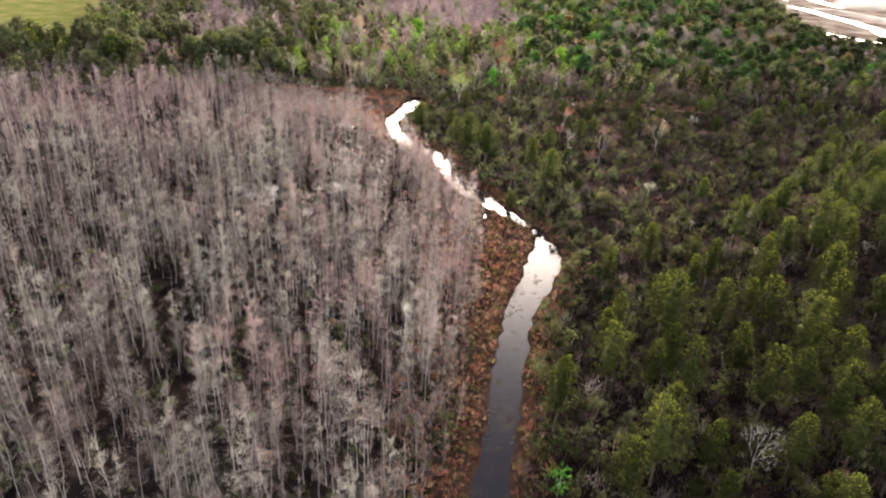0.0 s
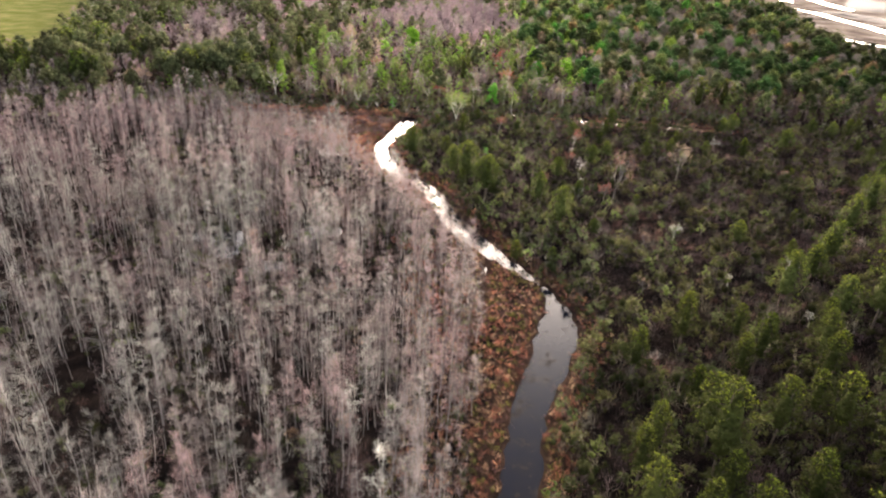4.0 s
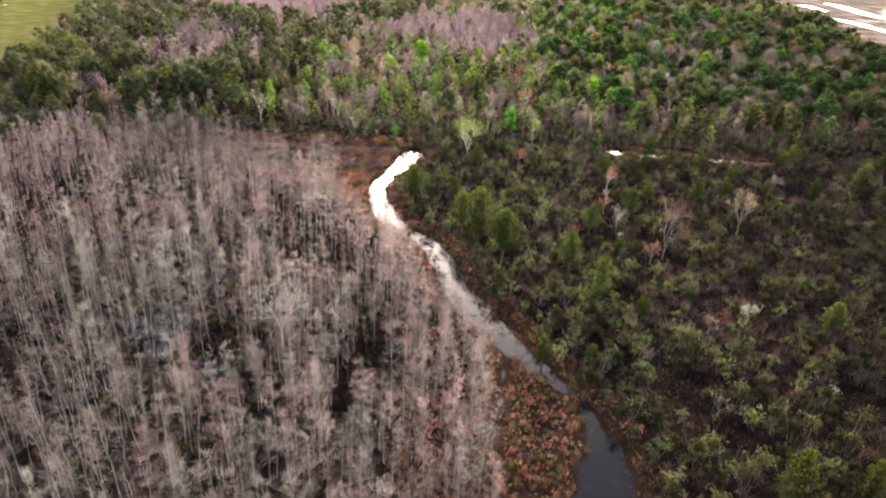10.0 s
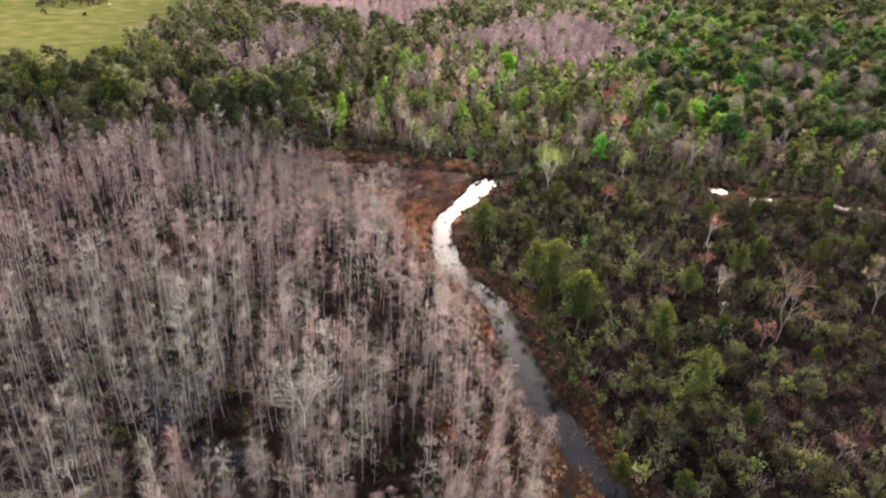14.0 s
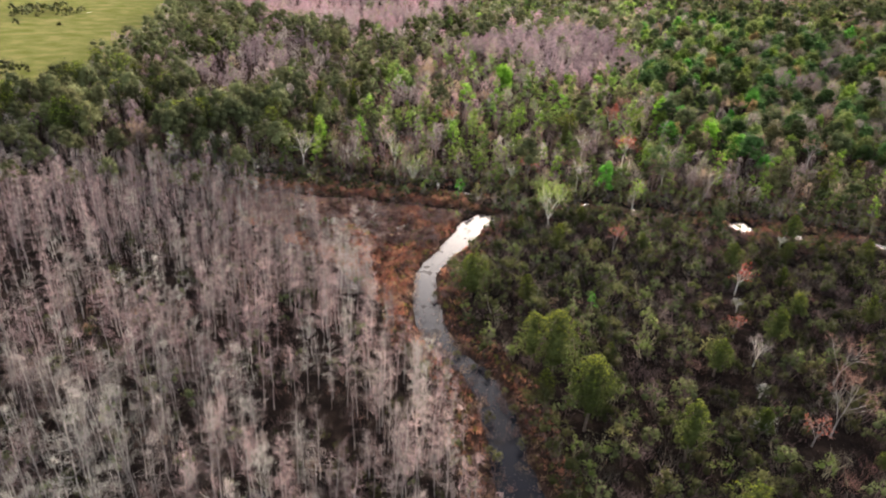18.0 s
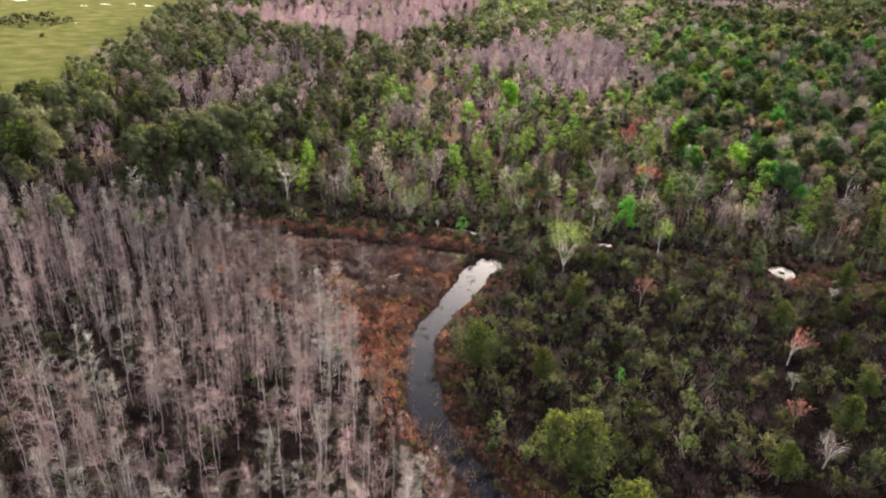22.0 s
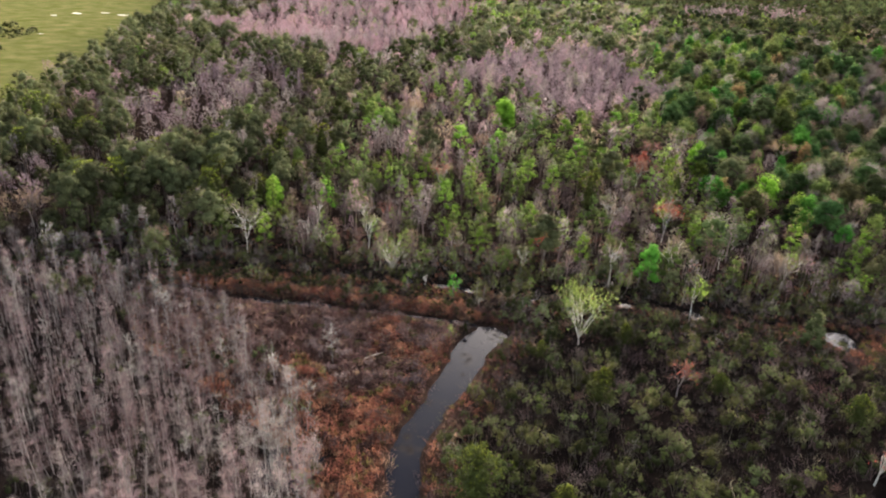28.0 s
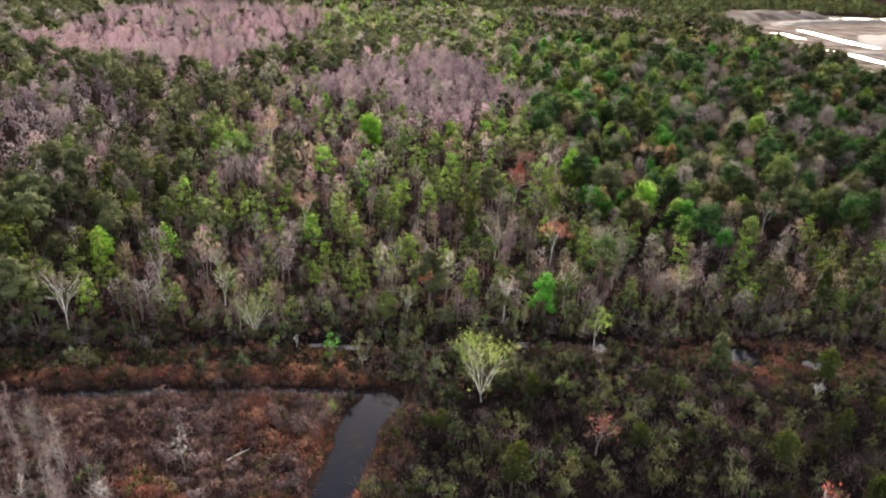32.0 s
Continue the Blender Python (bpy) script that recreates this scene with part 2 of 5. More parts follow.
# ---- plan ----
CANAL = [(-12, -45, 2.6), (-3, -5, 2.6), (2.5, 30, 2.7), (7.5, 51, 2.7), (10.1, 63, 2.4), (13.1, 78, 2.7), (16.5, 93, 2.7), (21.9, 106, 3.4), (24.7, 114, 3.8),
         (26.2, 121, 2.7), (25.6, 127, 1.0), (24.3, 131.5, 0.9), (21.6, 136, 1.3), (16.0, 145, 2.4), (11.6, 153, 2.9), (9.0, 159, 3.0), (6.9, 165.5, 2.9), (5.0, 173, 2.8), (2.9, 180, 2.3), (-0.2, 185, 2.1),
         (-4.2, 188.8, 2.3), (-8.2, 196, 2.7), (-10.8, 204.5, 2.7), (-12.2, 214, 2.2), (-11.6, 219, 2.0), (-9.6, 225.5, 2.3), (-6.5, 236, 3.0), (-4.9, 243.5, 2.9), (-2.6, 246.2, 3.0)]
BRANCH = [(15.6, 146, 0.5), (13.3, 134, 0.3), (12.4, 126, 0.3), (11.5, 117, 0.2)]
DITCH_SOUTH = [(-64, 251.6, 0.2), (-50, 250.2, 0.8), (-37, 250.5, 0.9), (-25, 250.4, 0.7), (-13, 249.9, 0.7), (-6, 249.0, 0.9)]
DITCH_NORTH = [(-90, 257, -0.2), (-54, 260.5, 0.0), (-40, 261.6, 0.0), (-24, 263.7, 0.1), (-9, 262.2, 0.2), (3.5, 260.8, 0.2), (12, 260.5, 0.1), (22, 262, 0.2), (33, 262, 0.5),
               (44.5, 257.8, 1.9), (52, 257.6, 0.5), (62, 257.2, 2.1), (68, 256.8, 1.5), (73, 256.4, 2.2), (82, 255.6, 0.5), (95, 254, 0.8), (125, 250, 0.6)]
STAND = [(-55, -20), (-7, -20), (-4, 10), (0, 40), (2.5, 56), (5, 67), (8, 88), (11, 109), (11, 126), (11, 141), (5, 155), (1, 166), (-0.2, 177), (-4.8, 183), (-11, 190), (-14.5, 198),
         (-20, 207), (-27, 219), (-39, 233), (-49, 241), (-60, 247), (-72, 249), (-90, 235), (-120, 217), (-150, 204), (-190, 200), (-130, 120)]
MARSH = [(-68, 251), (-8, 248.5), (-11, 236), (-15, 218), (-15, 198), (-22, 205), (-29, 213), (-41, 221), (-53, 228), (-62, 235), (-72, 246)]
FIELD = [(-154, 296), (-166, 301), (-190, 303), (-700, 260), (-1500, 900), (-900, 1500), (-345, 800), (-297, 691), (-244, 535), (-219, 492), (-201, 430), (-190, 395), (-174, 340)]
MINE = [(290, 400), (266, 430), (274, 490), (294, 548), (322, 606), (338, 670), (342, 730), (364, 800), (402, 930), (470, 1110), (640, 1290), (760, 1330), (1150, 1300), (1400, 900), (900, 360), (400, 360)]
PINK_A = [(-114, 272), (-121, 310), (-132, 385), (-138, 450), (-96, 425), (-90, 390), (-95, 333), (-92, 304), (-98, 272)]
PINK_B = [(-213, 600), (-245, 830), (-199, 950), (-69, 937), (-40, 749), (-59, 585), (-88, 500), (-139, 525), (-175, 535)]
PINK_C = [(-28, 455), (-16, 515), (8, 562), (40, 585), (62, 520), (70, 462), (48, 410), (26, 382), (6, 410), (-14, 440)]
PINK_D = [(150, 900), (300, 950), (420, 1230), (230, 1120)]
PINES_A = [(-150, 246), (-95, 250), (-55, 262), (-48, 300), (-66, 345), (-92, 340), (-96, 275), (-112, 275), (-135, 330), (-190, 345), (-200, 290)]
PINES_B = [(-186, 362), (-217, 407), (-232, 470), (-282, 592), (-205, 600), (-133, 520), (-95, 540), (-60, 600), (-30, 640), (5, 640), (-15, 560), (-40, 470), (-42, 420), (-75, 400), (-100, 440), (-142, 430), (-130, 345)]
PINE_GROVE = [(14, 20), (17, 60), (22, 80), (34, 100), (40, 112), (60, 118), (85, 140), (130, 190), (150, 150), (110, 40), (60, 0)]
CLEARING = (52, 158, 15)
OPEN_SPOTS = [(-5.6, 375, 9.5), (-23.8, 264, 3.5), (12.6, 245, 3.4), (27.7, 269, 3.6), (33.8, 257, 2.2), (52.8, 251, 2.8), (7, 274, 2.2), (35.2, 292, 3), (26.6, 232.5, 2.4), (54.5, 271, 2.6), (48.9, 218, 2.2), (73.2, 191, 3.6), (57, 191, 3),
              (51.6, 178, 2.6), (48.2, 175.5, 2.2), (-55.3, 266.5, 2.6), (-56.4, 285, 2.6), (-2.4, 206, 3.6), (12.3, 183, 4.2), (16.8, 173.4, 3.2), (44.5, 202, 1.8), (20, 206.6, 2)]
OPEN_SPOTS += [(97, 455, 6.5), (178, 447, 6.5), (37, 340, 2.6), (92, 362, 3.4), (116, 493, 6.5), (57, 375, 5.8), (55, 348, 4.8), (95, 373, 5.1), (65, 316, 5.2), (73, 309, 3.4), (117, 341, 6.1), (104, 312, 6.1), (177, 519, 6.5), (61, 330, 6.5), (84, 298, 3.2), (-52, 375, 3.8), (-58, 291, 2.9), (-60, 315, 2.6), (-32, 332, 2.4), (-157, 473, 6.5)]
OPEN_SPOTS += [(-20.4, 313.5, 2.6), (-12.4, 345, 3.6), (34.8, 331, 3.4), (41.3, 351, 3.2), (-37.8, 378, 4.2), (85, 362, 4.6), (95.8, 310.5, 3.4), (97.6, 345, 4.6), (35.2, 291, 3.6)]


def inside(poly, x, y):
    poly = np.array(poly, float)
    hit = np.zeros(np.shape(x), bool)
    for (ax, ay), (bx, by) in zip(poly, np.roll(poly, -1, 0)):
        cross = (ay > y) != (by > y)
        hit ^= cross & (x < (bx - ax) * (y - ay) / ((by - ay) if by != ay else 1e-9) + ax)
    return hit


def shore(line, x, y):
    """How far a place lies from the water's edge of a channel: negative within it."""
    best = np.full(np.shape(x), 1e9)
    for (ax, ay, aw), (bx, by, bw) in zip(line, line[1:]):
        k = np.clip(((x - ax) * (bx - ax) + (y - ay) * (by - ay)) / ((bx - ax) ** 2 + (by - ay) ** 2), 0, 1)
        best = np.minimum(best, np.hypot(x - ax - k * (bx - ax), y - ay - k * (by - ay)) - aw - k * (bw - aw))
    return best


def open_ground(x, y):
    """Where the low growth leaves room round a tree that stands out."""
    free = np.ones(np.shape(x), bool)
    for a, b, r in OPEN_SPOTS:
        free &= np.hypot(x - a, y - b) > r
    return free


def grain(x, y, size, seed=0):
    """Smooth noise from 0 to 1 with bumps of about that size."""
    x, y = np.asarray(x, float) / size, np.asarray(y, float) / size
    i, j = np.floor(x), np.floor(y)
    u, v = x - i, y - j
    u, v = u * u * (3 - 2 * u), v * v * (3 - 2 * v)

    def corner(a, b):
        s = np.sin(a * 127.1 + b * 311.7 + seed * 74.7) * 43758.5453
        return s - np.floor(s)

    return (corner(i, j) * (1 - u) + corner(i + 1, j) * u) * (1 - v) + (corner(i, j + 1) * (1 - u) + corner(i + 1, j + 1) * u) * v


def channels(x, y):
    wob = (grain(x, y, 2.2, 3) - 0.5) * 1.3
    d = shore(CANAL, x, y) + wob * 0.8
    d = np.minimum(d, shore(BRANCH, x, y) + wob * 0.5)
    d = np.minimum(d, shore(DITCH_SOUTH, x, y) + wob)
    return np.minimum(d, shore(DITCH_NORTH, x, y) + wob * 2.0 + np.where(x > 36, 8.5 * (grain(x, y, 6, 77) - 0.34), 0))


def height(x, y):
    """The ground's height: the water stands at 0."""
    x, y = np.asarray(x, float), np.asarray(y, float)
    z = 0.45 + 0.35 * (grain(x, y, 9, 1) - 0.5) + 0.25 * (grain(x, y, 3, 2) - 0.5)
    near = (np.abs(x) < 200) & (y > -60) & (y < 300)
    wet = near & inside(STAND, x, y)
    pool = sum(np.exp(-(((x - a) / c) ** 2 + ((y - b) / d) ** 2)) for a, b, c, d in ((-25, 213, 9, 5), (-40, 147, 13, 8), (-17, 152, 7, 6), (-30, 136, 7, 5)))
    z = np.where(wet, z - 0.24 * grain(x, y, 22, 5) - 0.55 * pool * (grain(x, y, 4, 55) > 0.45), z)
    d = np.full(np.shape(x), 50.0)
    d[near] = channels(x[near], y[near])
    z = np.where(d < 2.5, np.minimum(z, 0.05 + 0.28 * d), z)
    return np.maximum(z, -0.9)


# ---- building helpers ----


def mesh_of(name, verts, tris, mats, index=None):
    """A mesh from arrays of corners and triangles."""
    me = bpy.data.meshes.new(name)
    verts, tris = np.ascontiguousarray(verts, np.float32), np.ascontiguousarray(tris, np.int32)
    me.vertices.add(len(verts))
    me.vertices.foreach_set("co", verts.ravel())
    me.loops.add(tris.size)
    me.loops.foreach_set("vertex_index", tris.ravel())
    me.polygons.add(len(tris))
    me.polygons.foreach_set("loop_start", np.arange(0, tris.size, 3, dtype=np.int32))
    for m in mats:
        me.materials.append(MAT[m] if isinstance(m, str) else m)
    if index is not None:
        me.polygons.foreach_set("material_index", np.ascontiguousarray(index, np.int32))
    me.update(calc_edges=True)
    return me


class Shape:
    """Corners, triangles and the material of each triangle, gathered piece by piece."""

    def __init__(self):
        self.v, self.t, self.m, self.n = [], [], [], 0

    def add(self, verts, tris, mat):
        self.v.append(np.asarray(verts, float))
        self.t.append(np.asarray(tris, int) + self.n)
        self.m += [mat] * len(tris)
        self.n += len(verts)
        return self

    def slivers(self, base, tip, width, mat, rs):
        base, tip = np.atleast_2d(base), np.atleast_2d(tip)
        way = tip - base
        side = np.cross(way, rs.normal(size=way.shape))
        side *= (np.broadcast_to(width, len(base)) / 2 / (np.linalg.norm(side, axis=1) + 1e-9))[:, None]
        v = np.stack([base - side, base + side, tip], 1).reshape(-1, 3)
        return self.add(v, np.arange(len(v)).reshape(-1, 3), mat)

    def leaves(self, at, size, mat, rs, out=None, slim=0.6):
        """Leaf sprays; with out they face that way, more or less, as on the skin of a crown."""
        at = np.atleast_2d(at)
        face = rs.normal(size=at.shape)
        if out is not None:
            face = out / (np.linalg.norm(out, axis=1)[:, None] + 1e-9) + 0.42 * face
        u = np.cross(face, rs.normal(size=at.shape))
        u /= np.linalg.norm(u, axis=1)[:, None]
        w = np.cross(face, u)
        w /= np.linalg.norm(w, axis=1)[:, None]
        s = (np.broadcast_to(size, len(at)) * rs.uniform(0.7, 1.3, len(at)))[:, None]
        v = np.stack([at + u * s, at - 0.45 * u * s + slim * w * s, at - 0.45 * u * s - slim * w * s], 1).reshape(-1, 3)
        return self.add(v, np.arange(len(v)).reshape(-1, 3), mat)

    def lobes(self, at, radius, per, size, mat, rs, low=-20, slim=0.6):
        """Rounded clumps of leaf sprays round the given places."""
        own = np.repeat(np.arange(len(at)), per)
        way = upward(rs, len(own), low, 89)
        r = np.broadcast_to(radius, len(at))[own][:, None]
        return self.leaves(at[own] + way * r * rs.uniform(0.75, 1.1, (len(own), 1)), size, mat, rs, way + (0, 0, 0.15), slim)

    def lump(self, at, radius, mat, rs, squash=0.8):
        """The dense inside of a leafy clump: a small uneven ball of twenty faces."""
        g = 1.618
        v = np.array([(-1, g, 0), (1, g, 0), (-1, -g, 0), (1, -g, 0), (0, -1, g), (0, 1, g), (0, -1, -g), (0, 1, -g), (g, 0, -1), (g, 0, 1), (-g, 0, -1), (-g, 0, 1)], float) / 1.9
        t = [(0, 11, 5), (0, 5, 1), (0, 1, 7), (0, 7, 10), (0, 10, 11), (1, 5, 9), (5, 11, 4), (11, 10, 2), (10, 7, 6), (7, 1, 8),
             (3, 9, 4), (3, 4, 2), (3, 2, 6), (3, 6, 8), (3, 8, 9), (4, 9, 5), (2, 4, 11), (6, 2, 10), (8, 6, 7), (9, 8, 1)]
        a = rs.uniform(0, 1.5)
        v = v @ np.array([(math.cos(a), math.sin(a), 0), (-math.sin(a), math.cos(a), 0), (0, 0, 1)])
        return self.add(np.asarray(at) + v * rs.uniform(0.78, 1.18, (12, 1)) * radius * (1, 1, squash), t, mat)

    def tube(self, pts, radii, sides, mat):
        pts = np.asarray(pts, float)
        a = np.arange(sides) * 2 * np.pi / sides
        way = pts[-1] - pts[0]
        way /= np.linalg.norm(way)
        u = np.cross(way, (0.3, 0.9, 0.2))
        u /= np.linalg.norm(u)
        w = np.cross(way, u)
        ring = np.cos(a)[:, None] * u + np.sin(a)[:, None] * w
        v = np.concatenate([p + r * ring for p, r in zip(pts, radii)])
        t = []
        for k in range(len(pts) - 1):
            for i in range(sides):
                p, q, r, s = k * sides + i, k * sides + (i + 1) % sides, (k + 1) * sides + i, (k + 1) * sides + (i + 1) % sides
                t += [(p, q, s), (p, s, r)]
        return self.add(v, t, mat)

    def arrays(self):
        names = list(dict.fromkeys(self.m))
        return np.concatenate(self.v), np.concatenate(self.t), names, np.array([names.index(m) for m in self.m])

    def mesh(self, name):
        v, t, names, index = self.arrays()
        return mesh_of(name, v, t, names, index)


def joined(shapes):
    out = Shape()
    for s in shapes:
        v, t, names, index = s.arrays()
        out.v.append(v)
        out.t.append(t + out.n)
        out.m += [names[i] for i in index]
        out.n += len(v)
    return out


def thing(name, parts, label, category, group=""):
    """An Empty at the foot with one mesh a part."""
    ob = new(name)
    tagged(ob, label, category, group)
    made = {}
    for pname, shape in parts.items():
        above, _, own = pname.rpartition("/")
        part_ob = new(own, shape.mesh(own))
        part_ob.parent = made[above] if above else ob
        made[pname] = part_ob
        if above:
            tagged(part_ob, kind="stuff")
    return ob


def set_out(kinds, places, rs, stretch=(0.8, 1.2), lean=4):
    """Things copied to places: kinds is a list of finished things at the origin, which take the first places."""
    for i, (x, y) in enumerate(places):
        k = kinds[i % len(kinds)]
        s = rs.uniform(*stretch)
        m = pose(x, y, float(height(np.array([x]), np.array([y]))[0]) - 0.1, rs.uniform(-lean, lean), rs.uniform(-lean, lean), rs.uniform(0, 360)) @ Matrix.Scale(s, 4)
        if i < len(kinds):
            k.matrix_basis = m
        else:
            c = copy_thing(k, Matrix())
            c.matrix_basis = m


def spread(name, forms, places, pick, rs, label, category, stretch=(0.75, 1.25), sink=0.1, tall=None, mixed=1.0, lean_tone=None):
    """Very many plants as one object: forms are Shapes, pick says which form each place takes."""
    V, T, M, names, n, tones = [], [], [], [], 0, []
    z = height(places[:, 0], places[:, 1]) - sink
    for k, form in enumerate(forms):
        at = np.nonzero(pick == k)[0]
        if not len(at):
            continue
        v, t, mats, index = form.arrays()
        a, s = rs.uniform(0, 2 * np.pi, len(at)), rs.uniform(*stretch, len(at)) * (1.0 if tall is None else tall[at])
        lx, ly = rs.normal(0, 0.04, len(at)), rs.normal(0, 0.04, len(at))
        c, d = np.cos(a)[:, None], np.sin(a)[:, None]
        x, y = v[:, 0] * c - v[:, 1] * d, v[:, 0] * d + v[:, 1] * c
        h = np.broadcast_to(v[:, 2], x.shape)
        w = rs.uniform(0.9, 1.15, len(at))[:, None]
        out = np.stack([x * w + h * lx[:, None], y * w + h * ly[:, None], h], -1) * s[:, None, None]
        out[..., 0] += places[at, 0][:, None]
        out[..., 1] += places[at, 1][:, None]
        out[..., 2] += z[at][:, None]
        V.append(out.reshape(-1, 3))
        T.append((t[None] + (np.arange(len(at)) * len(v))[:, None, None] + n).reshape(-1, 3))
        for m in mats:
            if m not in names:
                names.append(m)
        M.append(np.tile(np.array([names.index(m) for m in mats])[index], len(at)))
        tones.append(np.repeat(mixed * rs.uniform(-1, 1, len(at)) + (0 if lean_tone is None else lean_tone[at]), len(v)))
        n += len(at) * len(v)
    ob = new(name, mesh_of(name, np.concatenate(V), np.concatenate(T), names, np.concatenate(M)))
    ob.data.attributes.new("tone", "FLOAT", "POINT").data.foreach_set("value", np.concatenate(tones).astype(np.float32))
    return tagged(ob, label, category, kind="stuff")


def scatter(x0, x1, y0, y1, step, rs, keep):
    """Places on an uneven grid for which keep(x, y) holds."""
    gx, gy = np.meshgrid(np.arange(x0, x1, step), np.arange(y0, y1, step))
    x = gx.ravel() + rs.uniform(-0.48, 0.48, gx.size) * step
    y = gy.ravel() + rs.uniform(-0.48, 0.48, gx.size) * step
    ok = keep(x, y)
    return np.stack([x[ok], y[ok]], 1)


def seen_from_path(x, y, slack=6):
    """The wedge of land that lies ahead of and beside the flight line."""
    return (np.abs(x + 2) < 0.67 * (y + 10) + 20 + slack)


def upward(rs, n, low, high):
    a, e = rs.uniform(0, 2 * np.pi, n), np.radians(rs.uniform(low, high, n))
    return np.stack([np.cos(a) * np.cos(e), np.sin(a) * np.cos(e), np.sin(e)], 1)


# ---- plants ----


def cypress(seed, h, twig, limbs=24, twigs=26, spread_w=1.3, thick=0.03, low=0.38):
    """A leafless, slender cypress: a straight pale trunk and a feathery plume of limbs and fine rising twigs."""
    rs = np.random.RandomState(seed)
    bend = rs.normal(0, 0.11, (6, 2)).cumsum(0)
    pts = [(bend[i, 0], bend[i, 1], h * i / 5) for i in range(6)]
    trunk = Shape().tube(pts, [0.09, 0.045, 0.038, 0.032, 0.023, 0.01], 4, "bark_cypress")
    crown = Shape()
    z = low + (0.97 - low) * np.sort(rs.uniform(0, 1, limbs)) ** 0.9
    root = np.stack([np.interp(z * 5, range(6), bend[:, 0]), np.interp(z * 5, range(6), bend[:, 1]), z * h], 1)
    way = upward(rs, limbs, 2, 48)
    length = (spread_w * np.minimum(1, 2.4 * (1.05 - z)) ** 0.7 * np.minimum(1, 0.45 + 2.2 * (z - low)) * rs.uniform(0.5, 1.15, limbs) + 0.2)[:, None]
    tip = root + way * length
    limb = Shape().slivers(root, tip, 0.05, "bark_cypress", rs)
    k = rs.uniform(0.15, 1.05, (limbs, twigs, 1))
    base = (root[:, None] + k * (tip - root)[:, None]).reshape(-1, 3)
    base = base + rs.normal(0, 0.17, base.shape) * (1, 1, 1.2)
    out = np.repeat(way, twigs, 0) * 0.6 + rs.normal(0, 0.42, base.shape) + (0, 0, 0.45)
    out /= np.linalg.norm(out, axis=1)[:, None]
    crown.slivers(base, base + out * rs.uniform(0.2, 0.65, (len(base), 1)), thick, twig, rs)
    top = np.array([bend[5, 0], bend[5, 1], h * 0.93])
    crown.slivers(np.repeat(top[None], 12, 0), top + upward(rs, 12, 35, 88) * rs.uniform(0.3, 0.8, (12, 1)), thick, twig, rs)
    return {"trunk": trunk, "trunk/limb": limb, "crown": crown}


def pine(seed, h, needle="needle", tip="needle_lit_tip", clumps=150, per=9, width=3.0, low=0.34, knob=0.46, peak=1.7):
    """A pine with a dense domed crown: bunches of needles over its whole skin on limbs, dark within, top tips painted
    paler as rim light.
    """
    rs = np.random.RandomState(seed)
    bend = rs.normal(0, 0.12, (5, 2)).cumsum(0)
    pts = [(bend[i, 0], bend[i, 1], h * 0.92 * i / 4) for i in range(5)]
    trunk = Shape().tube(pts, [0.21, 0.17, 0.14, 0.09, 0.03], 6, "bark_pine")
    crown = Shape()
    u = (np.arange(clumps) + rs.uniform(0, 1, clumps)) / clumps
    a = np.arange(clumps) * 2.39996 + rs.uniform(-0.5, 0.5, clumps)
    bulge = 1 + 0.26 * np.sin(3 * a + 6 * u + seed) + 0.24 * np.sin(5 * a - 11 * u + 2 * seed)
    r = width * np.clip(1.02 - u**peak, 0.005, 1) ** 0.62 * (0.55 + 0.45 * np.minimum(1, u / 0.22)) * bulge * rs.uniform(0.78, 1.04, clumps)
    z = (low + (0.98 - low) * u) * h + 0.25 * np.sin(4 * a + seed)
    at = np.stack([r * np.cos(a), r * np.sin(a), z], 1)
    limb = Shape().slivers(np.stack([0 * z, 0 * z, z - 0.3 * r - 0.2], 1)[::3], at[::3], 0.07, "bark_pine", rs)
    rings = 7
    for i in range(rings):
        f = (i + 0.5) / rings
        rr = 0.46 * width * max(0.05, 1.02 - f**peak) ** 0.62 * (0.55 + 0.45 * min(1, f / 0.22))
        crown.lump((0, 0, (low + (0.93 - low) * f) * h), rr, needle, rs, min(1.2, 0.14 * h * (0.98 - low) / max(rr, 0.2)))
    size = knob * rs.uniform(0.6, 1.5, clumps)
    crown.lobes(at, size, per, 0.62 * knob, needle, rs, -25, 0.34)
    # Paler yellow-green tips, mostly on top: rim light put into needle colour.
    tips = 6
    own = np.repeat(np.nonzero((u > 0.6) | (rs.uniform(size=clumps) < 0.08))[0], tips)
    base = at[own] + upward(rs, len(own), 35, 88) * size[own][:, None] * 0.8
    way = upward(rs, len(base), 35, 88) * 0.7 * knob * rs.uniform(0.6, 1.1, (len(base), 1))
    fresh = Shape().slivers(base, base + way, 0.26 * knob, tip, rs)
    return {"trunk": trunk, "trunk/limb": limb, "crown": crown, "crown/new_growth": fresh}


